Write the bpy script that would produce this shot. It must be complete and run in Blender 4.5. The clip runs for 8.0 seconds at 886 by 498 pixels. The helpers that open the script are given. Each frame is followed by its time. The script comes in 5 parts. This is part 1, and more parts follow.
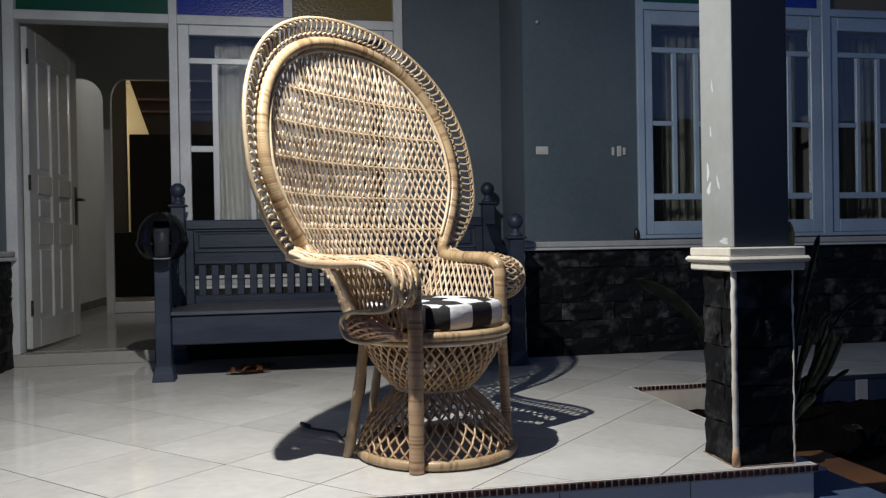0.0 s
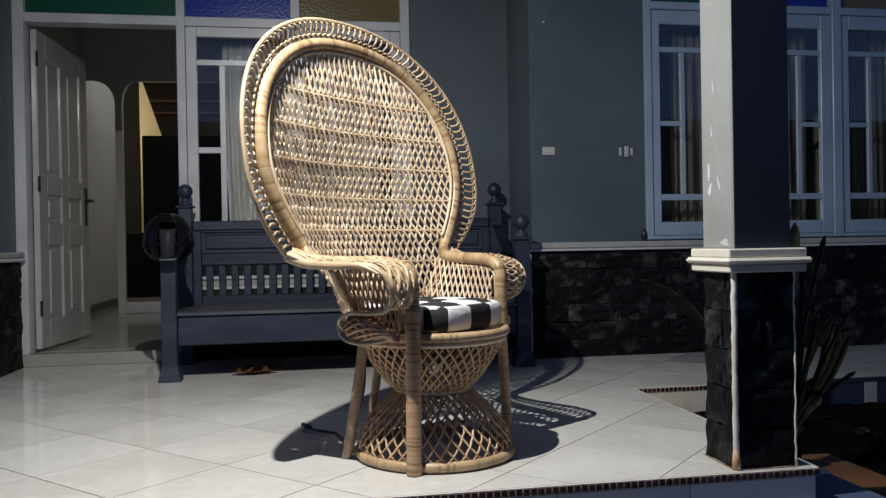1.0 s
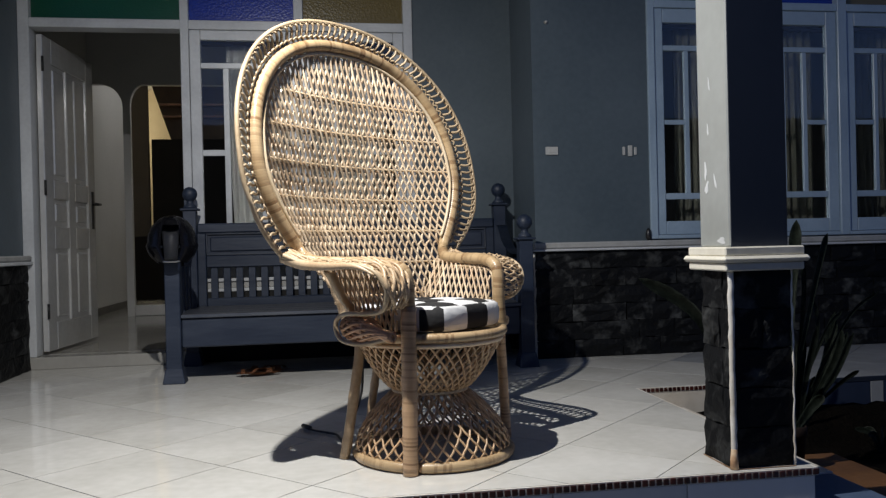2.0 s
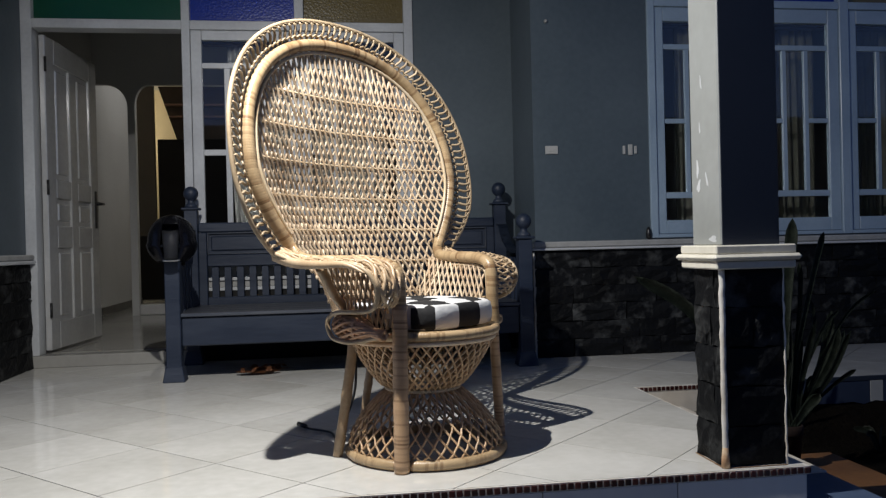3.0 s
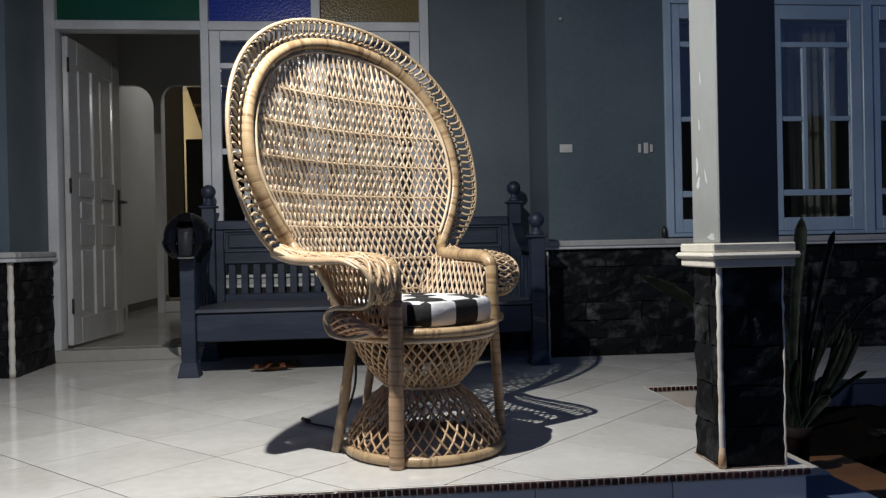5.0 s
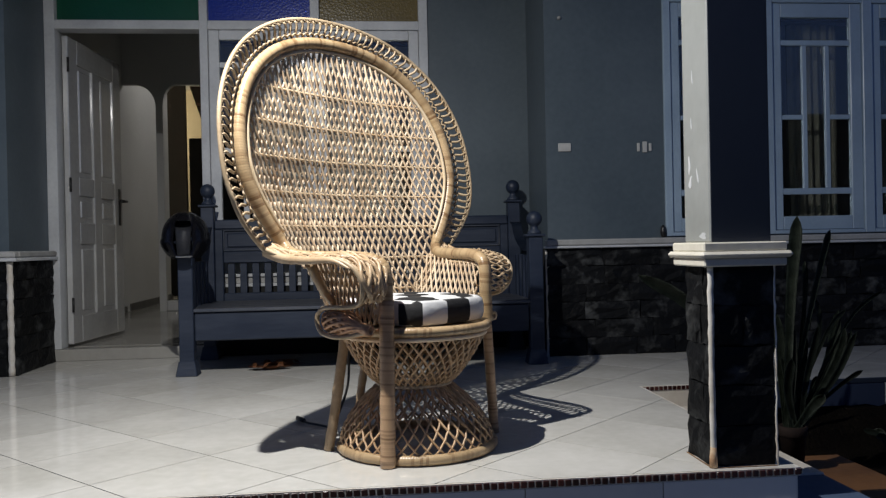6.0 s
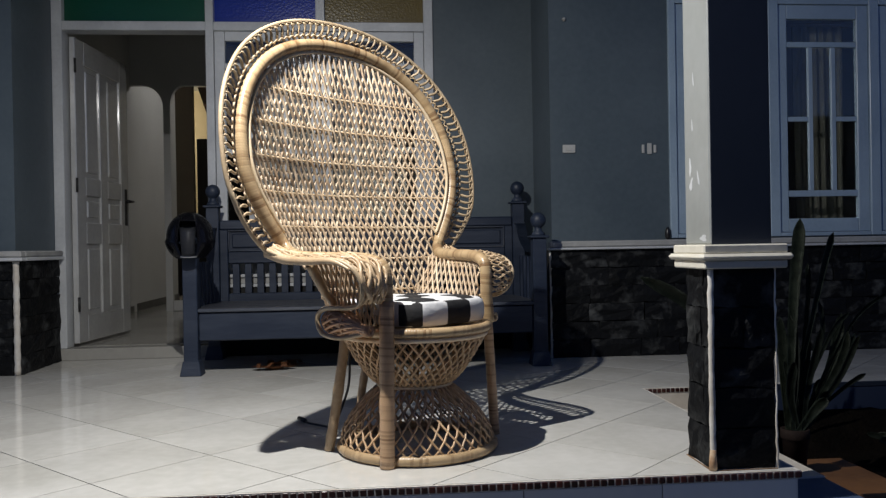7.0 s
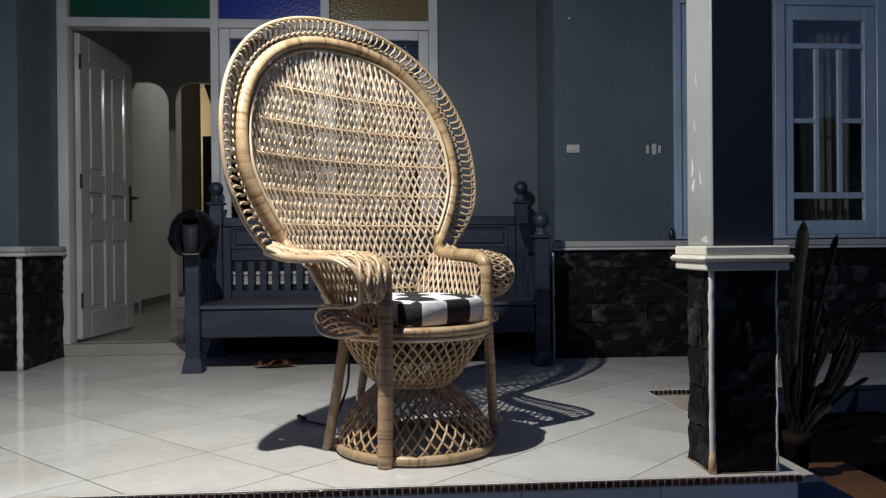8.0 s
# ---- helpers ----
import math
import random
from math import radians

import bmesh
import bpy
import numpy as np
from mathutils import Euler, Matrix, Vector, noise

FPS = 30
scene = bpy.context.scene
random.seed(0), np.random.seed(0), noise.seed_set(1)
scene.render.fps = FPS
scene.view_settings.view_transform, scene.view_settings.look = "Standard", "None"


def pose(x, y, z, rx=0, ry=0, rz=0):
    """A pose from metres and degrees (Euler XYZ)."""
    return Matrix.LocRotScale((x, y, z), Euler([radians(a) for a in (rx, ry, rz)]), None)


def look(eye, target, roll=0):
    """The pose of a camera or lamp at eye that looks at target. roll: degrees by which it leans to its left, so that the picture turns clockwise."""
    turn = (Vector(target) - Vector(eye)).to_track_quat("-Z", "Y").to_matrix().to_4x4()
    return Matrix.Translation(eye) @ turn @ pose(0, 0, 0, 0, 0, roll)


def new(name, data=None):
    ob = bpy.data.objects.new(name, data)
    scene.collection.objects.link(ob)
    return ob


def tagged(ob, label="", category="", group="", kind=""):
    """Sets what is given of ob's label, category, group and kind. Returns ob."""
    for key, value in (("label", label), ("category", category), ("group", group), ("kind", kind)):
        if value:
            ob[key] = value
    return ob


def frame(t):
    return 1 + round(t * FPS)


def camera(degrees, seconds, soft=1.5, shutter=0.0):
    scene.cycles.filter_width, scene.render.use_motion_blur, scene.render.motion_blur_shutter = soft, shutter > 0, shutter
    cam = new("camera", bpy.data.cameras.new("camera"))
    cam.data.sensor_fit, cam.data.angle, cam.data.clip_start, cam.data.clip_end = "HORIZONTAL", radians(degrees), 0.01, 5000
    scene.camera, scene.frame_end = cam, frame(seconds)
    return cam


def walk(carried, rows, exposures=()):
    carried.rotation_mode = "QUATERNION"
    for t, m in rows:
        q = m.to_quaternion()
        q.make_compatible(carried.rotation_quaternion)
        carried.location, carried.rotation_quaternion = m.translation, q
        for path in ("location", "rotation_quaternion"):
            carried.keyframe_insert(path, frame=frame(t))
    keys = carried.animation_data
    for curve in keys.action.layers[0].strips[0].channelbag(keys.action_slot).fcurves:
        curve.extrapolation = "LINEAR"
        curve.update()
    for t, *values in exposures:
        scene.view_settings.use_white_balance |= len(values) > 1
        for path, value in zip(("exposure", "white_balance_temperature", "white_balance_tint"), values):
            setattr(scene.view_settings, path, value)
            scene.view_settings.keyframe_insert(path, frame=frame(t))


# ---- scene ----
cam = camera(57.0, 8.0, soft=1.3)
PATH = [
    (0, (0.645, 0.161, 0.686), (1.015, 2.127, 0.671), -1.0),
    (0.5, (0.671, 0.161, 0.685), (1.022, 2.13, 0.671), -1.1),
    (1, (0.697, 0.158, 0.687), (1.031, 2.13, 0.674), -1.0),
    (1.5, (0.723, 0.155, 0.684), (1.038, 2.13, 0.675), -1.2),
    (3, (0.799, 0.136, 0.677), (1.082, 2.116, 0.668), -1.4),
    (3.5, (0.829, 0.13, 0.669), (1.089, 2.113, 0.665), -1.3),
    (4, (0.857, 0.126, 0.669), (1.102, 2.111, 0.666), -1.2),
    (4.5, (0.883, 0.12, 0.666), (1.103, 2.108, 0.661), -1.2),
    (6, (0.951, 0.109, 0.666), (1.141, 2.1, 0.656), -1.2),
    (6.5, (0.969, 0.108, 0.666), (1.147, 2.1, 0.658), -1.2),
    (7, (0.975, 0.103, 0.666), (1.145, 2.095, 0.659), -1.0),
    (7.5, (0.985, 0.11, 0.667), (1.148, 2.104, 0.661), -0.8),
    (8, (0.995, 0.112, 0.666), (1.15, 2.106, 0.657), -0.5),
]
walk(cam, [(t, look(eye, target, roll)) for t, eye, target, roll in PATH], exposures=((0, 0.0), (3, -0.01), (6.5, -0.04), (8, -0.09)))

# ---- world and lamps: dusk sky, one porch lamp, one room lamp ----
world = bpy.data.worlds.new("dusk")
scene.world = world
world.use_nodes = True
wn = world.node_tree.nodes
wl = world.node_tree.links
# paler towards the horizon, deep blue overhead
wc, ws, wr = wn.new("ShaderNodeTexCoord"), wn.new("ShaderNodeSeparateXYZ"), wn.new("ShaderNodeValToRGB")
wl.new(wc.outputs["Generated"], ws.inputs[0])
wl.new(ws.outputs["Z"], wr.inputs[0])
wr.color_ramp.elements[0].position, wr.color_ramp.elements[0].color = 0.0, (0.42, 0.70, 1.45, 1)
wr.color_ramp.elements[1].position, wr.color_ramp.elements[1].color = 0.95, (0.055, 0.14, 0.44, 1)
for place, colour in ((0.25, (0.36, 0.64, 1.50, 1)), (0.44, (0.085, 0.20, 0.62, 1))):
    wr.color_ramp.elements.new(place).color = colour
wl.new(wr.outputs[0], wn["Background"].inputs["Color"])
wn["Background"].inputs["Strength"].default_value = 0.20


def lamp(name, place, watts, colour, radius, kind="POINT"):
    data = bpy.data.lights.new(name, kind)
    data.energy, data.color = watts, colour
    if kind == "AREA":
        data.shape, data.size = "DISK", 2 * radius
    else:
        data.shadow_soft_size = radius
    ob = new(name, data)
    ob.location = place
    return ob


porch = lamp("porch_lamp", (0.44, 2.22, 2.28), 79, (1.0, 0.98, 0.945), 0.014, "AREA")
porch.rotation_euler = Vector((0.18, 0.215, -0.96)).to_track_quat("-Z", "Y").to_euler()
lamp("back_room_lamp", (-2.3, 11.6, 2.4), 30, (1.0, 0.86, 0.60), 0.08)
lamp("hall_lamp", (-0.2, 9.3, 2.85), 15, (1.0, 0.98, 0.95), 0.08)


# ---- materials ----
def node_mat(name):
    m = bpy.data.materials.new(name)
    m.use_nodes = True
    return m, m.node_tree.nodes, m.node_tree.links, m.node_tree.nodes["Principled BSDF"]


def surface(name, a, b, rough=0.5, scale=6.0, fine=60.0, bump=0.1, metal=0.0, vary=0.0, spec=0.5, rough_b=None, depth=0.004, low=0.45, high=0.9, stretch=None):
    """Two colours mixed by noise at two scales, with a fine relief; vary: lighter and darker from piece to piece."""
    m, n, l, p = node_mat(name)
    co = n.new("ShaderNodeTexCoord")
    n1, n2 = n.new("ShaderNodeTexNoise"), n.new("ShaderNodeTexNoise")
    n1.inputs["Scale"].default_value, n2.inputs["Scale"].default_value = scale, fine
    n1.inputs["Detail"].default_value, n2.inputs["Detail"].default_value = 5, 3
    add = n.new("ShaderNodeMath")
    add.operation = "MULTIPLY_ADD"
    add.inputs[1].default_value = 0.35
    where = co.outputs["Object"]
    if stretch:
        mapping = n.new("ShaderNodeMapping")
        mapping.inputs["Scale"].default_value = stretch
        l.new(where, mapping.inputs["Vector"])
        where = mapping.outputs[0]
    if vary:
        own, shift = n.new("ShaderNodeObjectInfo"), n.new("ShaderNodeVectorMath")
        shift.operation = "MULTIPLY_ADD"
        l.new(own.outputs["Random"], shift.inputs[0])
        shift.inputs[1].default_value = (37.0, 19.0, 53.0)
        l.new(where, shift.inputs[2])
        where = shift.outputs[0]
    for t in (n1, n2):
        l.new(where, t.inputs["Vector"])
    l.new(n2.outputs["Fac"], add.inputs[0])
    l.new(n1.outputs["Fac"], add.inputs[2])
    ramp = n.new("ShaderNodeMapRange")
    ramp.inputs["From Min"].default_value, ramp.inputs["From Max"].default_value = low, high
    l.new(add.outputs[0], ramp.inputs["Value"])
    mix = n.new("ShaderNodeMix")
    mix.data_type = "RGBA"
    mix.inputs[6].default_value, mix.inputs[7].default_value = (*a, 1), (*b, 1)
    l.new(ramp.outputs[0], mix.inputs[0])
    colour = mix.outputs[2]
    if vary:
        info, hsv, mr = n.new("ShaderNodeObjectInfo"), n.new("ShaderNodeHueSaturation"), n.new("ShaderNodeMapRange")
        mr.inputs["To Min"].default_value, mr.inputs["To Max"].default_value = 1 - vary, 1 + vary
        l.new(info.outputs["Random"], mr.inputs["Value"])
        l.new(mr.outputs[0], hsv.inputs["Value"])
        l.new(colour, hsv.inputs["Color"])
        colour = hsv.outputs[0]
    l.new(colour, p.inputs["Base Color"])
    rr = n.new("ShaderNodeMapRange")
    rr.inputs["To Min"].default_value, rr.inputs["To Max"].default_value = rough, rough if rough_b is None else rough_b
    l.new(n1.outputs["Fac"], rr.inputs["Value"])
    l.new(rr.outputs[0], p.inputs["Roughness"])
    p.inputs["Metallic"].default_value = metal
    p.inputs["Specular IOR Level"].default_value = spec
    if bump:
        bp = n.new("ShaderNodeBump")
        bp.inputs["Strength"].default_value, bp.inputs["Distance"].default_value = bump, depth
        l.new(n2.outputs["Fac"], bp.inputs["Height"])
        l.new(bp.outputs[0], p.inputs["Normal"])
    return m


def wrapped_cane(name, a, b, dark, pitch):
    """Cane strip wound round a pole: bands along the length (UV u, metres), some strips darker."""
    m, n, l, p = node_mat(name)
    uv, sep = n.new("ShaderNodeUVMap"), n.new("ShaderNodeSeparateXYZ")
    uv.uv_map = "along"
    l.new(uv.outputs[0], sep.inputs[0])
    turns = n.new("ShaderNodeMath")
    turns.operation = "DIVIDE"
    turns.inputs[1].default_value = pitch
    l.new(sep.outputs["X"], turns.inputs[0])
    skew = n.new("ShaderNodeMath")
    skew.operation = "ADD"
    l.new(turns.outputs[0], skew.inputs[0])
    l.new(sep.outputs["Y"], skew.inputs[1])
    whole, part_ = n.new("ShaderNodeMath"), n.new("ShaderNodeMath")
    whole.operation, part_.operation = "FLOOR", "FRACT"
    l.new(skew.outputs[0], whole.inputs[0])
    l.new(skew.outputs[0], part_.inputs[0])
    white = n.new("ShaderNodeTexWhiteNoise")
    white.noise_dimensions = "1D"
    l.new(whole.outputs[0], white.inputs["W"])
    slow = n.new("ShaderNodeTexNoise")
    slow.inputs["Scale"].default_value = 11
    co = n.new("ShaderNodeTexCoord")
    l.new(co.outputs["Object"], slow.inputs["Vector"])
    mix, mix2 = n.new("ShaderNodeMix"), n.new("ShaderNodeMix")
    for k in (mix, mix2):
        k.data_type = "RGBA"
    mix.inputs[6].default_value, mix.inputs[7].default_value = (*a, 1), (*b, 1)
    few = n.new("ShaderNodeMath")
    few.operation = "POWER"
    few.inputs[1].default_value = 4.0
    l.new(white.outputs["Value"], few.inputs[0])
    l.new(few.outputs[0], mix.inputs[0])
    stain = n.new("ShaderNodeMapRange")
    stain.inputs["From Min"].default_value, stain.inputs["From Max"].default_value = 0.47, 0.74
    stain.inputs["To Max"].default_value = 0.75
    l.new(slow.outputs["Fac"], stain.inputs["Value"])
    l.new(stain.outputs[0], mix2.inputs[0])
    l.new(mix.outputs[2], mix2.inputs[6])
    mix2.inputs[7].default_value = (*dark, 1)
    tri = n.new("ShaderNodeMath")
    tri.operation = "PINGPONG"
    tri.inputs[1].default_value = 0.5
    l.new(part_.outputs[0], tri.inputs[0])
    curve = n.new("ShaderNodeMath")
    curve.operation = "POWER"
    curve.inputs[1].default_value = 0.4
    l.new(tri.outputs[0], curve.inputs[0])
    bp = n.new("ShaderNodeBump")
    bp.inputs["Strength"].default_value, bp.inputs["Distance"].default_value = 0.5, 0.0012
    l.new(curve.outputs[0], bp.inputs["Height"])
    l.new(bp.outputs[0], p.inputs["Normal"])
    seam, mix3, odd = n.new("ShaderNodeMapRange"), n.new("ShaderNodeMix"), n.new("ShaderNodeMath")
    seam.inputs["From Max"].default_value = 0.14
    seam.inputs["To Min"].default_value, seam.inputs["To Max"].default_value = 0.8, 0.0
    l.new(tri.outputs[0], seam.inputs["Value"])
    odd.operation = "MULTIPLY"
    l.new(seam.outputs[0], odd.inputs[0])
    l.new(few.outputs[0], odd.inputs[1])
    mix3.data_type = "RGBA"
    l.new(odd.outputs[0], mix3.inputs[0])
    l.new(mix2.outputs[2], mix3.inputs[6])
    mix3.inputs[7].default_value = (*[c * 0.35 for c in dark], 1)
    l.new(mix3.outputs[2], p.inputs["Base Color"])
    p.inputs["Roughness"].default_value = 0.33
    return m


CANE_WRAP = wrapped_cane("wrapped_cane", (0.48, 0.345, 0.195), (0.21, 0.115, 0.052), (0.25, 0.15, 0.07), 0.0085)
CANE_LEG = wrapped_cane("wrapped_leg_cane", (0.53, 0.345, 0.20), (0.21, 0.115, 0.055), (0.26, 0.16, 0.085), 0.0058)
CANE = surface("rattan_strand", (0.71, 0.587, 0.425), (0.46, 0.315, 0.19), rough=0.58, scale=8, fine=120, bump=0.15, vary=0.22)
ARM_CANE = surface("brown_arm_cane", (0.66, 0.50, 0.32), (0.43, 0.285, 0.16), rough=0.36, scale=10, fine=120, bump=0.15, vary=0.2)
LACE = surface("grey_brown_lace_cane", (0.49, 0.385, 0.255), (0.31, 0.22, 0.125), rough=0.45, scale=10, fine=120, bump=0.15, vary=0.2)
RUST = surface("rusty_stain", (0.40, 0.20, 0.09), (0.62, 0.48, 0.32), rough=0.7, scale=40, fine=120, bump=0.2)
CANE_PALE = surface("pale_rattan", (0.72, 0.60, 0.44), (0.58, 0.44, 0.25), rough=0.4, scale=10, fine=120, bump=0.15, vary=0.12)
BASE_CANE = surface("warm_base_cane", (0.60, 0.415, 0.245), (0.40, 0.245, 0.125), rough=0.40, scale=8, fine=110, bump=0.15, vary=0.2)
SCROLL = surface("brown_scroll_cane", (0.72, 0.42, 0.235), (0.44, 0.225, 0.105), rough=0.22, scale=12, fine=70, bump=0.2)
BAND = surface("honey_band_cane", (0.69, 0.55, 0.37), (0.47, 0.32, 0.18), rough=0.45, scale=8, fine=120, bump=0.15, vary=0.12)
CANE_POLE = surface("rattan_pole", (0.50, 0.37, 0.23), (0.27, 0.175, 0.095), rough=0.3, scale=7, fine=70, bump=0.2)
TILE = surface("ceramic_floor_tile", (0.70, 0.69, 0.655), (0.52, 0.51, 0.47), rough=0.03, scale=2.0, fine=26, bump=0.02, vary=0.03, rough_b=0.13, depth=0.001)
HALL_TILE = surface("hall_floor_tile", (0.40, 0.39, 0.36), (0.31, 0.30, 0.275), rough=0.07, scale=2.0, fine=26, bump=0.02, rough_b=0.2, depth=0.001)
GREY_TILE = surface("mid_grey_tile", (0.36, 0.37, 0.38), (0.26, 0.27, 0.28), rough=0.25, scale=4, fine=20, bump=0.05, vary=0.05)
SLATE = surface("blue_step_tile", (0.10, 0.145, 0.24), (0.07, 0.10, 0.165), rough=0.35, scale=5, fine=40, bump=0.1)
LEDGE = surface("cream_ledge_tile", (0.66, 0.62, 0.55), (0.50, 0.45, 0.38), rough=0.3, scale=4, fine=30, bump=0.08)
GROUT = surface("grout", (0.38, 0.36, 0.33), (0.26, 0.24, 0.21), rough=0.8, scale=8, bump=0.3)
RISER = surface("riser_tile", (0.76, 0.75, 0.73), (0.66, 0.65, 0.63), rough=0.2, scale=3, fine=14, bump=0.03, vary=0.03)
MOSAIC = surface("dark_red_mosaic", (0.060, 0.015, 0.011), (0.028, 0.010, 0.009), rough=0.25, scale=20, fine=120, bump=0.2, vary=0.5)
STONE = surface("black_split_stone", (0.0045, 0.005, 0.006), (0.10, 0.104, 0.104), rough=0.5, scale=7, fine=34, bump=0.9, vary=0.3, spec=0.16, rough_b=0.85, depth=0.008, low=0.70, high=1.08)
STONE_BED = surface("stone_mortar", (0.006, 0.006, 0.007), (0.014, 0.014, 0.013), rough=0.85, bump=0.4)
WALL = surface("grey_wall_paint", (0.064, 0.087, 0.106), (0.098, 0.126, 0.148), rough=0.5, scale=1.6, fine=35, bump=0.12, depth=0.002)
INNER = surface("white_inner_paint", (0.60, 0.60, 0.59), (0.53, 0.53, 0.52), rough=0.5, scale=1.4, fine=40, bump=0.06)
# navy that stands for shade on the pillar shaft and porch edge
NAVY = surface("navy_shade", (0.012, 0.017, 0.03), (0.016, 0.022, 0.036), rough=0.5, scale=2, fine=40, bump=0.1)
PILLAR = surface("light_grey_paint", (0.325, 0.34, 0.335), (0.255, 0.268, 0.258), rough=0.28, scale=3, fine=30, bump=0.12, rough_b=0.5, depth=0.002)
CREAM = surface("cream_plaster", (0.76, 0.73, 0.64), (0.60, 0.57, 0.48), rough=0.5, scale=6, fine=40, bump=0.25)
WHITE = surface("white_gloss_paint", (0.63, 0.65, 0.665), (0.47, 0.485, 0.505), rough=0.3, scale=4, fine=50, bump=0.08)
# white paint with the dusk sky's blue put into its colour
SKY_WHITE = surface("sky_tinted_white_paint", (0.36, 0.465, 0.57), (0.28, 0.37, 0.47), rough=0.3, scale=4, fine=50, bump=0.08)
DOOR = surface("white_door_paint", (0.56, 0.56, 0.55), (0.43, 0.43, 0.42), rough=0.2, scale=3, fine=30, bump=0.06)
DOOR.node_tree.nodes["Principled BSDF"].inputs["Coat Weight"].default_value = 1.0
DOOR.node_tree.nodes["Principled BSDF"].inputs["Coat IOR"].default_value = 1.9
DOOR.node_tree.nodes["Principled BSDF"].inputs["Coat Roughness"].default_value = 0.06
SEAM = surface("white_corner_paint", (0.72, 0.71, 0.67), (0.50, 0.44, 0.36), rough=0.5, scale=9, fine=60, bump=0.3)
CAP = surface("grey_cement_cap", (0.30, 0.30, 0.29), (0.42, 0.42, 0.41), rough=0.6, scale=9, fine=60, bump=0.4)
BENCH = surface("blue_grey_wood_paint", (0.008, 0.016, 0.036), (0.032, 0.043, 0.069), rough=0.38, scale=3, fine=22, bump=0.3, rough_b=0.62, low=0.52, high=1.0, stretch=(0.5, 3.0, 3.0))
BENCH_EDGE = surface("rubbed_blue_grey_edge", (0.034, 0.044, 0.066), (0.085, 0.092, 0.11), rough=0.5, scale=6, fine=40, bump=0.25, stretch=(0.5, 2.0, 2.0))
BENCH_WORN = surface("worn_seat_wood", (0.050, 0.052, 0.060), (0.020, 0.024, 0.036), rough=0.34, scale=4, fine=30, bump=0.25, stretch=(0.5, 3.0, 3.0))
BLACK_GLOSS = surface("black_gloss_shell", (0.006, 0.006, 0.008), (0.010, 0.010, 0.014), rough=0.12, scale=4, bump=0.0)
BLACK_WOOD = surface("black_lacquered_wood", (0.004, 0.004, 0.004), (0.007, 0.006, 0.006), rough=0.6, scale=6, bump=0.1, spec=0.1)
BLACK = surface("black_metal", (0.012, 0.012, 0.013), (0.02, 0.02, 0.02), rough=0.35, scale=20, bump=0.1)
SILVER = surface("silver_trim", (0.6, 0.6, 0.6), (0.5, 0.5, 0.5), rough=0.3, metal=0.8, bump=0.0)
CURTAIN = surface("grey_curtain_cloth", (0.46, 0.46, 0.44), (0.38, 0.38, 0.37), rough=0.9, scale=5, fine=220, bump=0.2)
CURTAIN_DARK = surface("olive_curtain_cloth", (0.22, 0.225, 0.19), (0.15, 0.155, 0.13), rough=0.9, scale=5, fine=220, bump=0.2)
WOOD_DARK = surface("dark_brown_wood", (0.05, 0.028, 0.016), (0.025, 0.014, 0.009), rough=0.4, scale=6, fine=60, bump=0.2)
SCREEN_WOOD = surface("deep_brown_wood", (0.020, 0.012, 0.007), (0.011, 0.007, 0.004), rough=0.5, scale=6, fine=60, bump=0.2)
STAIR_WOOD = surface("reddish_stair_wood", (0.13, 0.062, 0.034), (0.07, 0.035, 0.02), rough=0.5, scale=6, fine=60, bump=0.2)
TAN = surface("tan_wall_paint", (0.66, 0.57, 0.40), (0.58, 0.49, 0.33), rough=0.6, scale=3, bump=0.1)
LEATHER = surface("brown_sandal_leather", (0.24, 0.095, 0.04), (0.12, 0.05, 0.022), rough=0.5, scale=30, fine=120, bump=0.3)
PLANK = surface("brown_board", (0.17, 0.078, 0.027), (0.09, 0.040, 0.016), rough=0.6, scale=5, fine=50, bump=0.4)
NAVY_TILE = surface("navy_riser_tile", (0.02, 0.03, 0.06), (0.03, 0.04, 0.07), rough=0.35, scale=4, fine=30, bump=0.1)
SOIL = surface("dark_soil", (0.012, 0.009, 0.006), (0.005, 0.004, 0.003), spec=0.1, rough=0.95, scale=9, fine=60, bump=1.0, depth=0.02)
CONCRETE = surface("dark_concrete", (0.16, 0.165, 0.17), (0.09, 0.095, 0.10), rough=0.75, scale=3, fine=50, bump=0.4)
# pot and leaves are coloured near black for the shade beside the pillar
POT = surface("shaded_terracotta", (0.014, 0.010, 0.009), (0.024, 0.016, 0.013), spec=0.1, rough=0.8, scale=14, fine=70, bump=0.4)
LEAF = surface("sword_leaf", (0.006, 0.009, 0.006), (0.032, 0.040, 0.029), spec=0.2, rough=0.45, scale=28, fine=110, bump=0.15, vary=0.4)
DARK_FAR = surface("dark_skyline_wall", (0.012, 0.013, 0.014), (0.02, 0.02, 0.02), rough=0.9, scale=1, bump=0.0)
CEIL = surface("ceiling_paint", (0.45, 0.45, 0.44), (0.40, 0.40, 0.39), rough=0.7, scale=2, bump=0.05)
GRIME = surface("brown_grime", (0.16, 0.085, 0.04), (0.30, 0.19, 0.11), rough=0.8, scale=30, fine=120, bump=0.3)
SKIRT = surface("grey_skirting_tile", (0.15, 0.145, 0.135), (0.09, 0.088, 0.082), rough=0.3, scale=5, bump=0.05)
PLASTIC = surface("white_plastic", (0.52, 0.52, 0.50), (0.46, 0.46, 0.44), rough=0.4, bump=0.0)


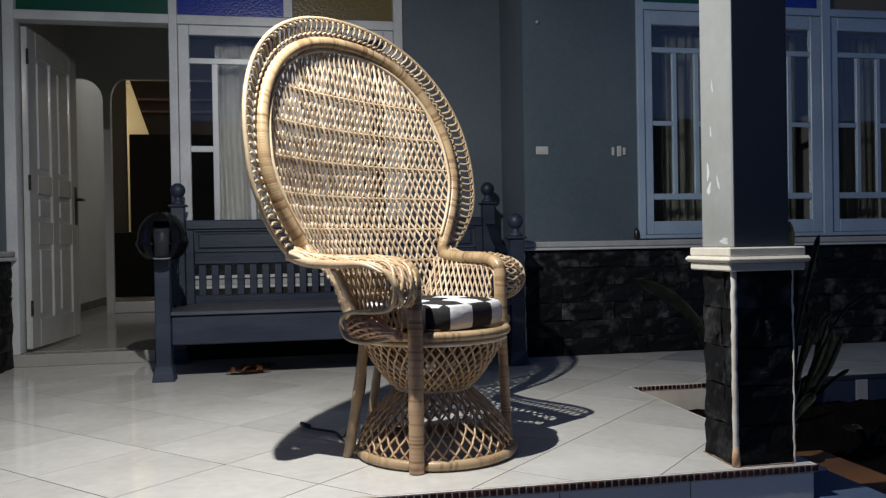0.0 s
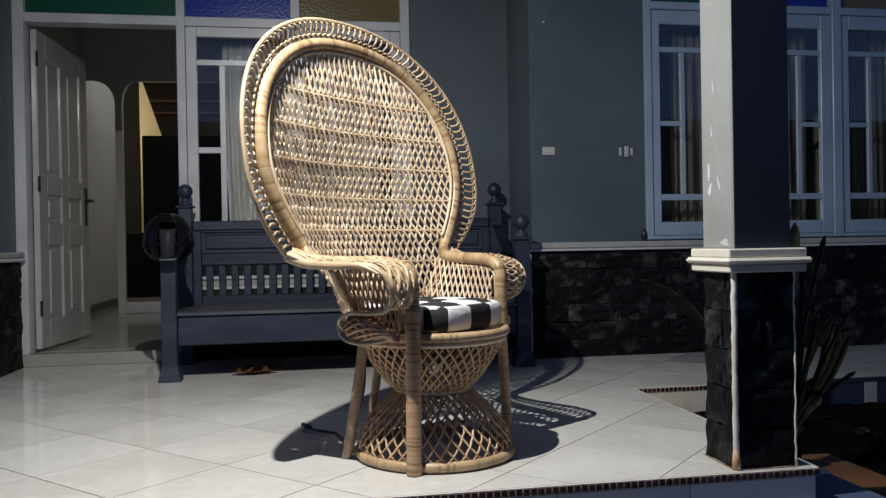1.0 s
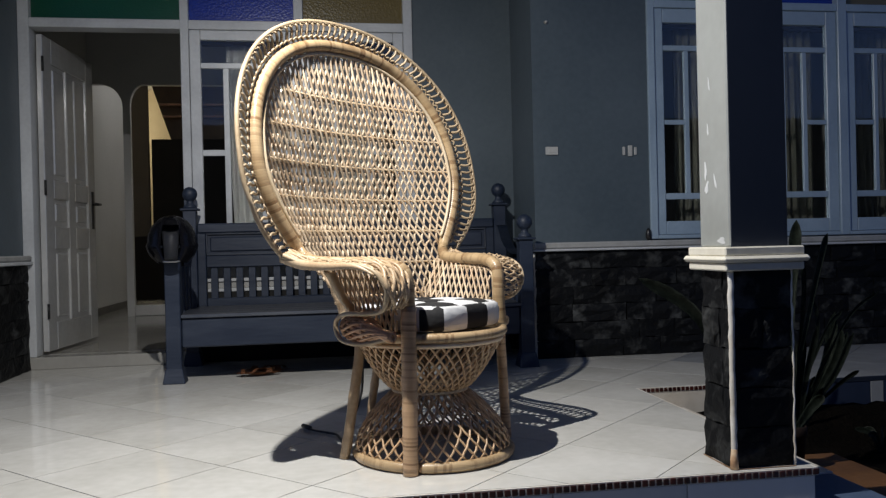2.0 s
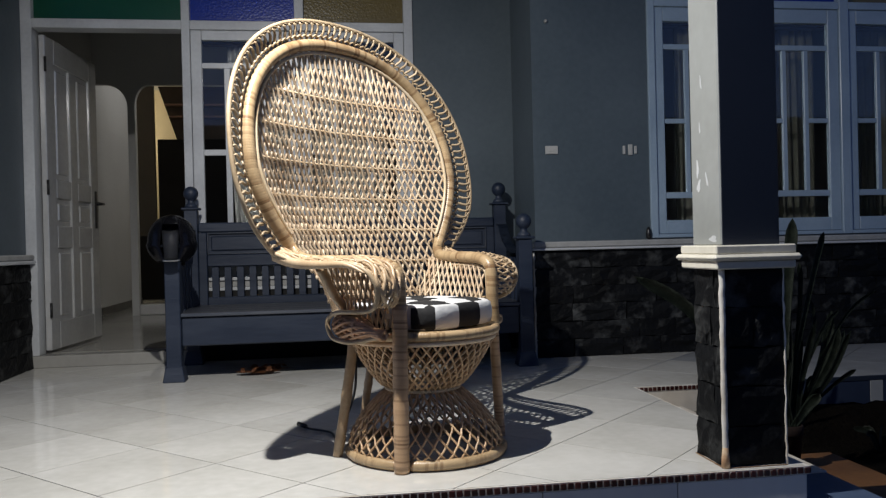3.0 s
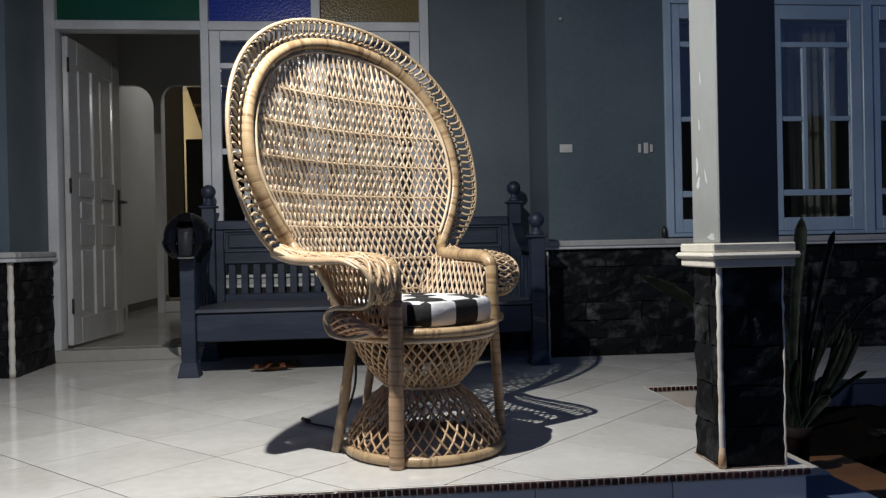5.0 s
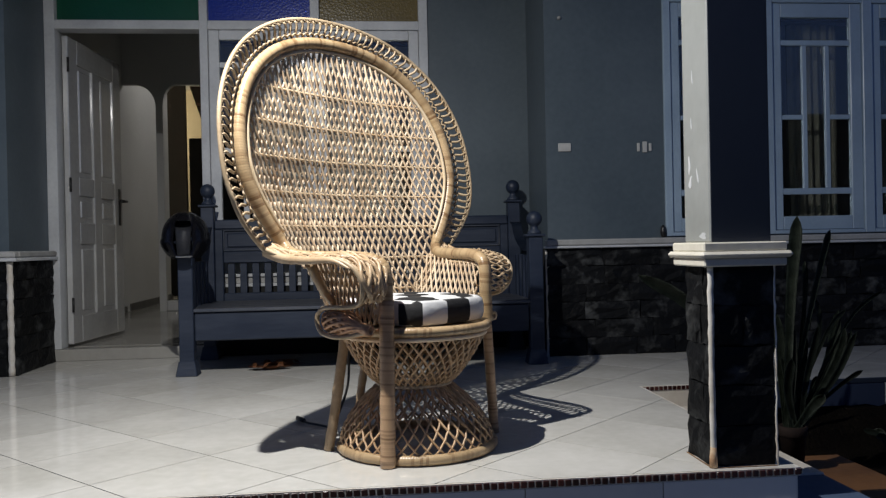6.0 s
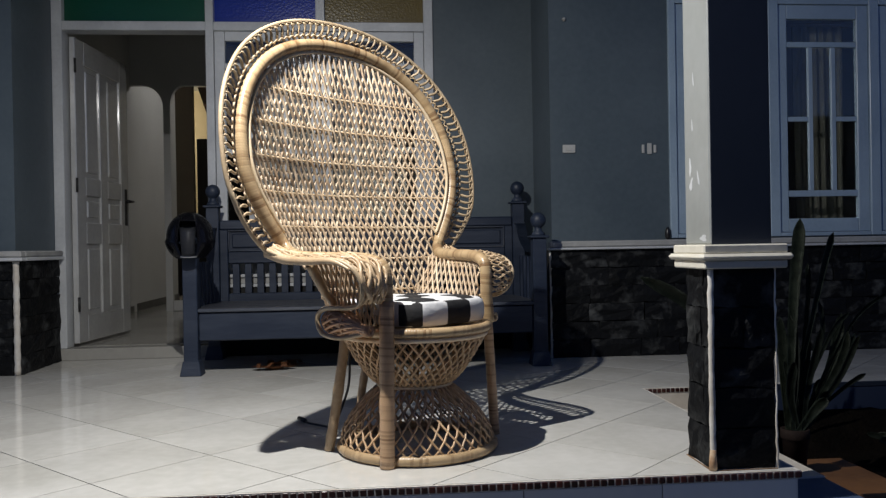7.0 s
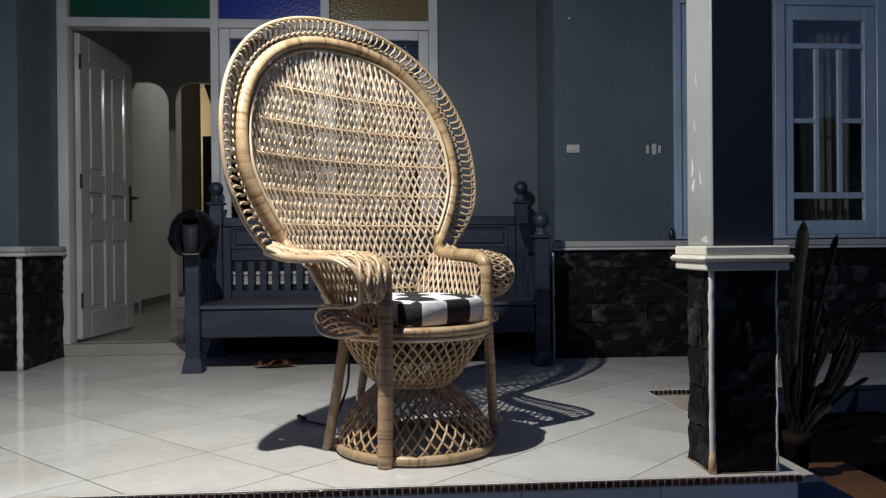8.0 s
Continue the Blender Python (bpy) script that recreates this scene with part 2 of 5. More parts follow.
def glass_mat(name, tint, rough, through_it, bump=0.0):
    m, n, l, p = node_mat(name)
    p.inputs["Base Color"].default_value = (*tint, 1)
    p.inputs["Roughness"].default_value = rough
    p.inputs["Transmission Weight"].default_value = through_it
    p.inputs["IOR"].default_value = 1.55
    if bump:
        v, bp, co = n.new("ShaderNodeTexVoronoi"), n.new("ShaderNodeBump"), n.new("ShaderNodeTexCoord")
        v.inputs["Scale"].default_value = 70
        l.new(co.outputs["Object"], v.inputs["Vector"])
        bp.inputs["Strength"].default_value, bp.inputs["Distance"].default_value = bump, 0.003
        l.new(v.outputs["Distance"], bp.inputs["Height"])
        l.new(bp.outputs[0], p.inputs["Normal"])
    return m


GLASS = glass_mat("clear_glass", (0.95, 0.97, 0.97), 0.015, 1.0)
GREEN_GLASS = glass_mat("green_glass", (0.004, 0.10, 0.05), 0.25, 0.25, 0.22)
BLUE_GLASS = glass_mat("blue_glass", (0.003, 0.035, 0.40), 0.25, 0.25, 0.22)
AMBER_GLASS = glass_mat("amber_glass", (0.20, 0.15, 0.05), 0.25, 0.25, 0.3)


def check_cloth():
    """Black and white squares of the cushion cover; UV 'squares': one unit is one square."""
    m, n, l, p = node_mat("check_cloth")
    co, sep, uv = n.new("ShaderNodeTexCoord"), n.new("ShaderNodeSeparateXYZ"), n.new("ShaderNodeUVMap")
    uv.uv_map = "squares"
    l.new(uv.outputs[0], sep.inputs[0])
    halves = []
    for axis in ("X", "Y"):
        f = n.new("ShaderNodeMath")
        f.operation = "FLOOR"
        l.new(sep.outputs[axis], f.inputs[0])
        halves.append(f)
    s, mod = n.new("ShaderNodeMath"), n.new("ShaderNodeMath")
    mod.operation = "MODULO"
    mod.inputs[1].default_value = 2
    l.new(halves[0].outputs[0], s.inputs[0])
    l.new(halves[1].outputs[0], s.inputs[1])
    l.new(s.outputs[0], mod.inputs[0])
    mix = n.new("ShaderNodeMix")
    mix.data_type = "RGBA"
    mix.inputs[6].default_value, mix.inputs[7].default_value = (0.012, 0.012, 0.013, 1), (0.63, 0.63, 0.63, 1)
    l.new(mod.outputs[0], mix.inputs[0])
    l.new(mix.outputs[2], p.inputs["Base Color"])
    p.inputs["Roughness"].default_value = 0.85
    w, bp = n.new("ShaderNodeTexNoise"), n.new("ShaderNodeBump")
    w.inputs["Scale"].default_value = 24
    w.inputs["Detail"].default_value = 5
    l.new(co.outputs["Object"], w.inputs["Vector"])
    bp.inputs["Strength"].default_value, bp.inputs["Distance"].default_value = 0.5, 0.010
    l.new(w.outputs["Fac"], bp.inputs["Height"])
    l.new(bp.outputs[0], p.inputs["Normal"])
    return m


CHECK = check_cloth()


# ---- building helpers ----
def part(name, bm, material, parent=None, label="", smooth=True):
    me = bpy.data.meshes.new(name)
    bm.to_mesh(me)
    bm.free()
    if smooth:
        me.shade_smooth()
    me.materials.append(material)
    ob = new(name, me)
    if parent:
        ob.parent = parent
    if label:
        ob["label"] = label
    return ob


def holder(name, place, turn=0.0):
    ob = new(name)
    ob.matrix_basis = pose(*place, 0, 0, turn)
    return ob


def box(bm, x0, x1, y0, y1, z0, z1, bevel=0.0):
    """A box between these bounds, its edges eased by a bevel."""
    r = bmesh.ops.create_cube(bm, size=1.0, matrix=Matrix.Translation(((x0 + x1) / 2, (y0 + y1) / 2, (z0 + z1) / 2)) @ Matrix.Diagonal((x1 - x0, y1 - y0, z1 - z0, 1)))
    if bevel:
        edges = {e for v in r["verts"] for e in v.link_edges}
        bmesh.ops.bevel(bm, geom=list(edges), offset=bevel, segments=1, affect="EDGES")
    return bm


def boxes(name, rows, material, parent=None, bevel=0.003, label=""):
    bm = bmesh.new()
    for row in rows:
        box(bm, *row, bevel)
    return part(name, bm, material, parent, label, smooth=False)


def tube(bm, pts, r, n=6, closed=False):
    """A round bar swept along points; r: one radius or one for each point. UV 'along': metres along, turns round."""
    pts = [Vector(p) for p in pts]
    count = len(pts)
    radii = r if isinstance(r, (list, tuple)) else [r] * count
    uv = bm.loops.layers.uv.get("along") or bm.loops.layers.uv.new("along")
    tang = []
    for i in range(count):
        a = pts[i - 1] if (i or closed) else pts[0]
        b = pts[(i + 1) % count] if (i < count - 1 or closed) else pts[-1]
        tang.append((b - a).normalized())
    side = tang[0].orthogonal().normalized()
    rings, run, lengths = [], 0.0, []
    for i in range(count):
        side = (side - tang[i] * side.dot(tang[i]))
        side = side.normalized() if side.length > 1e-6 else tang[i].orthogonal().normalized()
        up = tang[i].cross(side)
        if i:
            run += (pts[i] - pts[i - 1]).length
        lengths.append(run)
        rings.append([bm.verts.new(pts[i] + radii[i] * (math.cos(2 * math.pi * k / n) * side + math.sin(2 * math.pi * k / n) * up)) for k in range(n)])
    for i in range(count if closed else count - 1):
        j = (i + 1) % count
        u1 = lengths[j] if j else run + (pts[0] - pts[-1]).length
        for k in range(n):
            q = (k + 1) % n
            f = bm.faces.new((rings[i][k], rings[i][q], rings[j][q], rings[j][k]))
            for loop, (u, v) in zip(f.loops, ((lengths[i], k / n), (lengths[i], (k + 1) / n), (u1, (k + 1) / n), (u1, k / n))):
                loop[uv].uv = (u, v)
    if not closed:
        bm.faces.new(rings[0][::-1])
        bm.faces.new(rings[-1])
    return bm


def smooth_path(pts, steps=8, closed=False):
    """A Catmull-Rom curve through points."""
    pts = [Vector(p) for p in pts]
    n, out = len(pts), []
    for i in range(n if closed else n - 1):
        if closed:
            p0, p1, p2, p3 = pts[i - 1], pts[i], pts[(i + 1) % n], pts[(i + 2) % n]
        else:
            p0, p1, p2, p3 = pts[max(i - 1, 0)], pts[i], pts[i + 1], pts[min(i + 2, n - 1)]
        for k in range(steps):
            t = k / steps
            out.append(0.5 * ((2 * p1) + (p2 - p0) * t + (2 * p0 - 5 * p1 + 4 * p2 - p3) * t * t + (3 * p1 - p0 - 3 * p2 + p3) * t ** 3))
    if not closed:
        out.append(pts[-1])
    return out


def lathe(bm, profile, n=20, at=(0, 0, 0)):
    """A turned solid from (radius, height) pairs, bottom to top."""
    rings = [[bm.verts.new((at[0] + r * math.cos(2 * math.pi * k / n), at[1] + r * math.sin(2 * math.pi * k / n), at[2] + z)) for k in range(n)] for r, z in profile]
    for a, b in zip(rings, rings[1:]):
        for k in range(n):
            bm.faces.new((a[k], a[(k + 1) % n], b[(k + 1) % n], b[k]))
    bm.faces.new(rings[0][::-1])
    bm.faces.new(rings[-1])
    return bm


def sheet(bm, rows, thick=0.0):
    """A surface through rows of points; thick: given a back."""
    grid = [[bm.verts.new(p) for p in row] for row in rows]
    faces = [bm.faces.new((grid[i][j], grid[i][j + 1], grid[i + 1][j + 1], grid[i + 1][j])) for i in range(len(grid) - 1) for j in range(len(grid[0]) - 1)]
    if thick:
        bmesh.ops.solidify(bm, geom=faces, thickness=thick)
    return bm

# ---- the large structure ----
YD, YR, YL = 5.337, 4.82, 4.76          # door wall, window wall, left wall
FRONT, SIDE, STRIP = 2.37, 2.192, 3.74  # edges of the raised porch floor
STONE_TOP = 0.63


def setting(ob, label, category):
    return tagged(ob, label, category, kind="structure")


def ground_sheet():
    bm = bmesh.new()
    sheet(bm, [[(x, y, -0.42) for x in (-400, -4, 7, 400)] for y in (-400, -6, 12, 400)])
    return part("ground", bm, CONCRETE, smooth=False)


setting(ground_sheet(), "dark concrete ground round the raised porch", "ground")
setting(boxes("side_ledge", [(SIDE + 0.007, 2.418, 2.622, STRIP - 0.01, -0.42, -0.097)], LEDGE, bevel=0.004), "narrow white tiled ledge beside the porch floor", "ledge")
setting(boxes("garden_step", [(SIDE + 0.006, 2.415, 1.2, 2.618, -0.42, -0.100)], SLATE, bevel=0.008), "low dark blue tiled step beside the porch edge", "step")


def bank(y):
    """How far the soil is heaped up towards the porch."""
    t = min(1.0, max(0.0, (y - 3.42) / 0.24))
    return 0.137 * t * t * (3 - 2 * t)


bm = bmesh.new()
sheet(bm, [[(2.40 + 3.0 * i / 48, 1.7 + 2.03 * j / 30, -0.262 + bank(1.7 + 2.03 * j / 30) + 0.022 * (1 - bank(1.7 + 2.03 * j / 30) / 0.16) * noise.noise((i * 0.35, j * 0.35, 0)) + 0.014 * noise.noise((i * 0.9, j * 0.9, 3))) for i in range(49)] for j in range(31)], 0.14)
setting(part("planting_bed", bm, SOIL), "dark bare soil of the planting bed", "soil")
setting(boxes("floor_slab", [(-3.2, -0.98, FRONT + 0.012, YL, -0.42, -0.005), (-0.98, 2.02, FRONT + 0.012, YD, -0.42, -0.005), (2.02, SIDE - 0.012, FRONT + 0.012, YR, -0.42, -0.005), (SIDE - 0.012, 5.4, STRIP + 0.012, YR, -0.42, -0.005)], GROUT, bevel=0.0), "grey grout bed under the porch tiles", "floor")

# walls with their openings
setting(boxes("wall_door", [
    (1.378, 2.02, YD, YD + 0.15, 0.0, 3.0), (-0.98, 1.378, YD, YD + 0.15, 2.47, 3.0), (0.0, 1.378, YD, YD + 0.15, 0.0, 0.429),
    (-1.13, -0.98, YL + 0.15, YD + 0.15, 0.0, 3.0), (-1.52, -1.13, YD, YD + 0.15, 0.0, 3.0)], WALL, bevel=0.0), "dark grey painted wall round the entrance door", "wall")
setting(boxes("wall_left", [(-3.2, -0.98, YL, YL + 0.15, 0.0, 3.0)], WALL, bevel=0.0), "dark grey painted wall with stone dado", "wall")
setting(boxes("wall_right", [
    (2.02, 2.734, YR, YR + 0.15, 0.0, 3.0), (2.734, 4.66, YR, YR + 0.15, 0.0, 0.69), (2.734, 4.66, YR, YR + 0.15, 2.47, 3.0), (4.66, 5.4, YR, YR + 0.15, 0.0, 3.0),
    (2.02, 2.17, YR + 0.15, YD, 0.0, 3.0)], WALL, bevel=0.0), "dark grey painted wall with windows over a stone dado", "wall")
setting(boxes("wall_room_left", [(-1.52, -1.37, YD + 0.15, 10.15, 0.0, 3.0), (-2.9, -2.75, 10.15, 12.45, 0.0, 3.0), (-2.9, -1.52, 10.0, 10.15, 0.0, 3.0)], INNER, bevel=0.0), "white painted wall inside the hall", "wall")
setting(boxes("wall_room_right", [(2.17, 2.32, YD + 0.15, 12.3, 0.0, 3.0), (5.25, 5.4, YR + 0.15, 8.0, 0.0, 3.0), (2.32, 5.25, 7.85, 8.0, 0.0, 3.0)], INNER, bevel=0.0), "plain walls closing the dark rooms", "wall")
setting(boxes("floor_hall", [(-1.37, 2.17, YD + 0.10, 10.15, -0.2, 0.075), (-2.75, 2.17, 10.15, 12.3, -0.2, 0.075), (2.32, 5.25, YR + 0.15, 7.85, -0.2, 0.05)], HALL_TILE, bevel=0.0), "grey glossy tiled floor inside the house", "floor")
setting(boxes("wall_room_back", [(-2.75, 2.32, 12.3, 12.45, 0.0, 3.0)], TAN, bevel=0.0), "tan wall of the back room", "wall")
# unseen ceiling; its right-hand edge is set by the sky light wanted there
setting(boxes("ceiling", [(-3.2, 2.30, 2.30, 12.45, 3.0, 3.12), (2.30, 5.4, 4.25, 12.45, 3.0, 3.12)], CEIL, bevel=0.0), "plain pale unseen ceiling over porch and house", "ceiling")
# unseen wall, added so the windows mirror a dark skyline
setting(boxes("wall_skyline", [(-14, 22, -9.3, -9.0, -0.42, 3.6)], DARK_FAR, bevel=0.0), "unseen dark wall standing in for the skyline across the yard", "wall")


def arch_wall():
    """The hall's rear partition: two round-shouldered openings with a slim pier between."""
    top, foot = 2.287, 2.07
    def shoulder(xa, xb, rising):
        """Outline of a rounded shoulder between the pier side and the flat head."""
        pts = []
        for k in range(9):
            a = math.pi / 2 * k / 8
            pts.append((xa + (xb - xa) * (1 - math.cos(a)), foot + (top - foot) * math.sin(a)))
        return pts if rising else pts[::-1]
    outline = [(-1.37, top)] + shoulder(-1.054, -1.25, False) + [(-1.054, 0.075), (-0.988, 0.075)] + shoulder(-0.988, -0.86, True) + shoulder(0.55, 0.42, False) + [(0.55, 0.075), (2.17, 0.075)]
    bm = bmesh.new()
    prev = None
    for x, z in outline:
        cur = [bm.verts.new((x, y, h)) for y, h in ((8.3, z), (8.3, 3.0), (8.36, z), (8.36, 3.0))]
        if prev:
            if abs(x - prev[0].co.x) > 1e-6:
                bm.faces.new((prev[0], cur[0], cur[1], prev[1]))
                bm.faces.new((prev[2], prev[3], cur[3], cur[2]))
            bm.faces.new((prev[0], prev[2], cur[2], cur[0]))
        prev = cur
    return part("wall_arch", bm, INNER, smooth=False)


setting(arch_wall(), "white partition with two round-shouldered openings", "wall")
setting(boxes("door_sill_inner", [(-0.986, 0.548, 8.302, 8.358, 0.077, 0.178)], INNER, bevel=0.004), "low white threshold under the arch", "step")
setting(boxes("baseboard", [(-1.37, -1.358, YD + 0.15, 8.298, 0.075, 0.135), (-1.37, -1.358, 8.422, 10.15, 0.075, 0.150)], SKIRT, bevel=0.003), "dark grey baseboard along the hall wall", "baseboard")
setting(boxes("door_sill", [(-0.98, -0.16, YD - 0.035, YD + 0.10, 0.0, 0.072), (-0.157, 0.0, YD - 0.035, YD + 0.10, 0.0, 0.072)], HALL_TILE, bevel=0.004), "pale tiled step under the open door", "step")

# dado caps: a cement ledge over a thin white lip
setting(boxes("trim_right", [(2.0, 5.4, YR - 0.055, YR + 0.01, 0.645, 0.682)], CAP, bevel=0.008), "grey cement ledge over the stone dado", "trim")
setting(boxes("trim_right_lip", [(1.99, 5.4, YR - 0.062, YR, 0.631, 0.644)], WHITE, bevel=0.004), "thin white lip under the cement ledge", "trim")
setting(boxes("trim_left", [(-3.2, -0.93, YL - 0.055, YL + 0.01, 0.645, 0.68), (-0.99, -0.93, YL + 0.01, YD - 0.02, 0.645, 0.68)], CAP, bevel=0.008), "grey cement ledge over the stone dado", "trim")
setting(boxes("trim_left_lip", [(-3.2, -0.922, YL - 0.062, YL, 0.625, 0.644), (-0.985, -0.922, YL, YD - 0.02, 0.625, 0.644)], WHITE, bevel=0.004), "thin white lip under the cement ledge", "trim")


# ---- windows ----
def pane_box(name, x0, x1, z0, z1, y, material, parent, label=""):
    bm = bmesh.new()
    box(bm, x0, x1, y, y + 0.004, z0, z1)
    ob = part(name, bm, material, parent, label, smooth=False)
    ob.visible_shadow = name != "pane"
    return ob


def casement(parent, x0, x1, z0, z1, y, gx, gz, paint):
    """One white leaf. gx: four x bounds of three columns as pairs; gz: bottom pane, lower, upper and top pane as z pairs."""
    (a0, a1), (b0, b1), (c0, c1) = gx
    (p0, p1), (q0, q1), (r0, r1), (s0, s1) = gz
    e = 0.0015
    ya, yb = y, y + 0.035
    rows = [(x0, a0, ya, yb, z0, z1), (c1, x1, ya, yb, z0, z1), (a0 + e, c1 - e, ya, yb, z0, p0), (a0 + e, c1 - e, ya, yb, s1, z1)]
    leaf = boxes("casement", rows, paint, parent, 0.003)
    thin = [(a0, c1, ya + 0.004, yb - 0.004, p1, q0), (a0, c1, ya + 0.004, yb - 0.004, r1, s0), (a1, b0, ya + 0.006, yb - 0.006, q0, r1), (b1, c0, ya + 0.006, yb - 0.006, q0, r1),
            (a0, a1, ya + 0.008, yb - 0.008, q1, r0), (c0, c1, ya + 0.008, yb - 0.008, q1, r0)]
    for row in thin:
        boxes("glazing_bar", [row], paint, leaf, 0.002)
    yg = y + 0.016
    for g in ((a0, c1, p0, p1), (a0, a1, q0, q1), (a0, a1, r0, r1), (b0, b1, q0, r1), (c0, c1, q0, q1), (c0, c1, r0, r1), (a0, c1, s0, s1)):
        pane_box("pane", *g, yg, GLASS, leaf)
    return leaf


def curtain(place, width, z0, z1, folds, sway, label, cloth):
    """A hanging pleated cloth, its top at z1."""
    rng = random.Random(folds)
    bm = bmesh.new()
    rows = []
    for i in range(13):
        v = i / 12
        rows.append([(width * (u / (folds * 6)) + sway * v * v * (1 - u / (folds * 6)) , 0.018 * math.sin(u * math.pi / 3 + 0.6 * v) * (0.6 + 0.6 * v) + 0.006 * math.sin(u * 1.7 + folds), z1 - (z1 - z0) * v) for u in range(folds * 6 + 1)])
    sheet(bm, rows, 0.002)
    ob = part("curtain", bm, cloth)
    ob.matrix_basis = pose(place[0], place[1], 0)
    return tagged(ob, label, "curtain", "window curtains")


LEAF_Z = ((0.795, 0.927), (0.964, 1.380), (1.409, 1.826), (1.858, 1.995))
w1 = setting(holder("window_1", (0, 0, 0)), "white wooden casement windows with coloured glass transom", "window")
BAY = (2.778, 3.412, 4.046)
boxes("window_frame", [(2.734, 2.778, YR - 0.02, YR + 0.09, 0.69, 2.47), (3.350, 3.412, YR - 0.02, YR + 0.09, 0.69, 2.47), (3.984, 4.046, YR - 0.02, YR + 0.09, 0.69, 2.47), (4.618, 4.66, YR - 0.02, YR + 0.09, 0.69, 2.47)], SKY_WHITE, w1)
boxes("window_rail", [(x, x + 0.572, YR - 0.018, YR + 0.088, z0, z1) for x in BAY for z0, z1 in ((0.69, 0.712), (2.082, 2.128), (2.43, 2.47))], SKY_WHITE, w1)
for x, glass, tint in zip(BAY, (GREEN_GLASS, BLUE_GLASS, AMBER_GLASS), ("green", "blue", "amber")):
    casement(w1, x + 0.002, x + 0.570, 0.714, 2.080, YR - 0.006, ((x + 0.058, x + 0.194), (x + 0.221, x + 0.338), (x + 0.366, x + 0.499)), LEAF_Z, SKY_WHITE)
    pane_box("transom_pane", x, x + 0.572, 2.128, 2.43, YR + 0.03, glass, w1, f"pebbled {tint} glass pane")

w2 = setting(holder("window_2", (0, 0, 0)), "white window beside the door with blue and amber transom", "window")
boxes("window_frame", [(-0.05, 0.0, YD - 0.02, YD + 0.10, 0.073, 2.47), (1.32, 1.378, YD - 0.02, YD + 0.10, 0.43, 2.47), (0.635, 0.692, YD - 0.02, YD + 0.10, 2.10, 2.43), (-0.98, -0.917, YD - 0.02, YD + 0.10, 0.073, 2.47)], WHITE, w2)
boxes("window_rail", [(0.0, 1.32, YD - 0.018, YD + 0.098, 2.042, 2.098), (-0.917, -0.05, YD - 0.018, YD + 0.098, 2.042, 2.098), (0.0, 1.32, YD - 0.018, YD + 0.098, 2.43, 2.47), (-0.917, -0.05, YD - 0.018, YD + 0.098, 2.43, 2.47)], WHITE, w2)
sill2 = boxes("window_sill", [(0.0, 1.32, YD - 0.026, YD + 0.098, 0.452, 0.490)], CAP, w2, 0.002)
boxes("sill_lip", [(0.0, 1.32, YD - 0.040, YD + 0.098, 0.4915, 0.512)], WHITE, sill2, 0.003)
boxes("sill_lip", [(0.0, 1.32, YD - 0.036, YD + 0.098, 0.43, 0.4505)], WHITE, sill2, 0.003)
SIDE_Z = ((0.60, 0.73), (0.763, 1.268), (1.304, 1.806), (1.84, 1.98))
for x in (0.002, 0.662):
    casement(w2, x, x + 0.656, 0.514, 2.040, YD - 0.006, ((x + 0.064, x + 0.196), (x + 0.230, x + 0.416), (x + 0.446, x + 0.594)), SIDE_Z, WHITE)
pane_box("transom_pane", -0.917, -0.05, 2.098, 2.43, YD + 0.03, GREEN_GLASS, w2, "pebbled green glass pane")
pane_box("transom_pane", 0.0, 0.635, 2.098, 2.43, YD + 0.03, BLUE_GLASS, w2, "pebbled blue glass pane")
pane_box("transom_pane", 0.692, 1.32, 2.098, 2.43, YD + 0.03, AMBER_GLASS, w2, "pebbled amber glass pane")

setting(boxes("curtain_rail", [(0.05, 1.43, YD + 0.149, YD + 0.215, 1.99, 2.02)], WOOD_DARK, bevel=0.004), "dark curtain rail inside the window", "rail")
setting(boxes("curtain_rail_2", [(2.30, 4.9, YR + 0.149, YR + 0.24, 2.01, 2.04)], WOOD_DARK, bevel=0.004), "dark curtain rail inside the windows", "rail")
curtain((0.20, YD + 0.19), 1.0, 0.45, 2.0, 16, 0.05, "grey pleated curtain behind the door-side window", CURTAIN)
curtain((2.99, YR + 0.20), 0.34, 0.72, 2.02, 6, 0.0, "olive-grey pleated curtain drawn aside behind the window", CURTAIN_DARK)
curtain((3.62, YR + 0.22), 0.33, 0.72, 2.02, 6, 0.02, "olive-grey pleated curtain hanging in the dark window", CURTAIN_DARK)
curtain((4.22, YR + 0.22), 0.34, 0.72, 2.02, 7, 0.02, "olive-grey pleated curtain hanging in the dark window", CURTAIN_DARK)


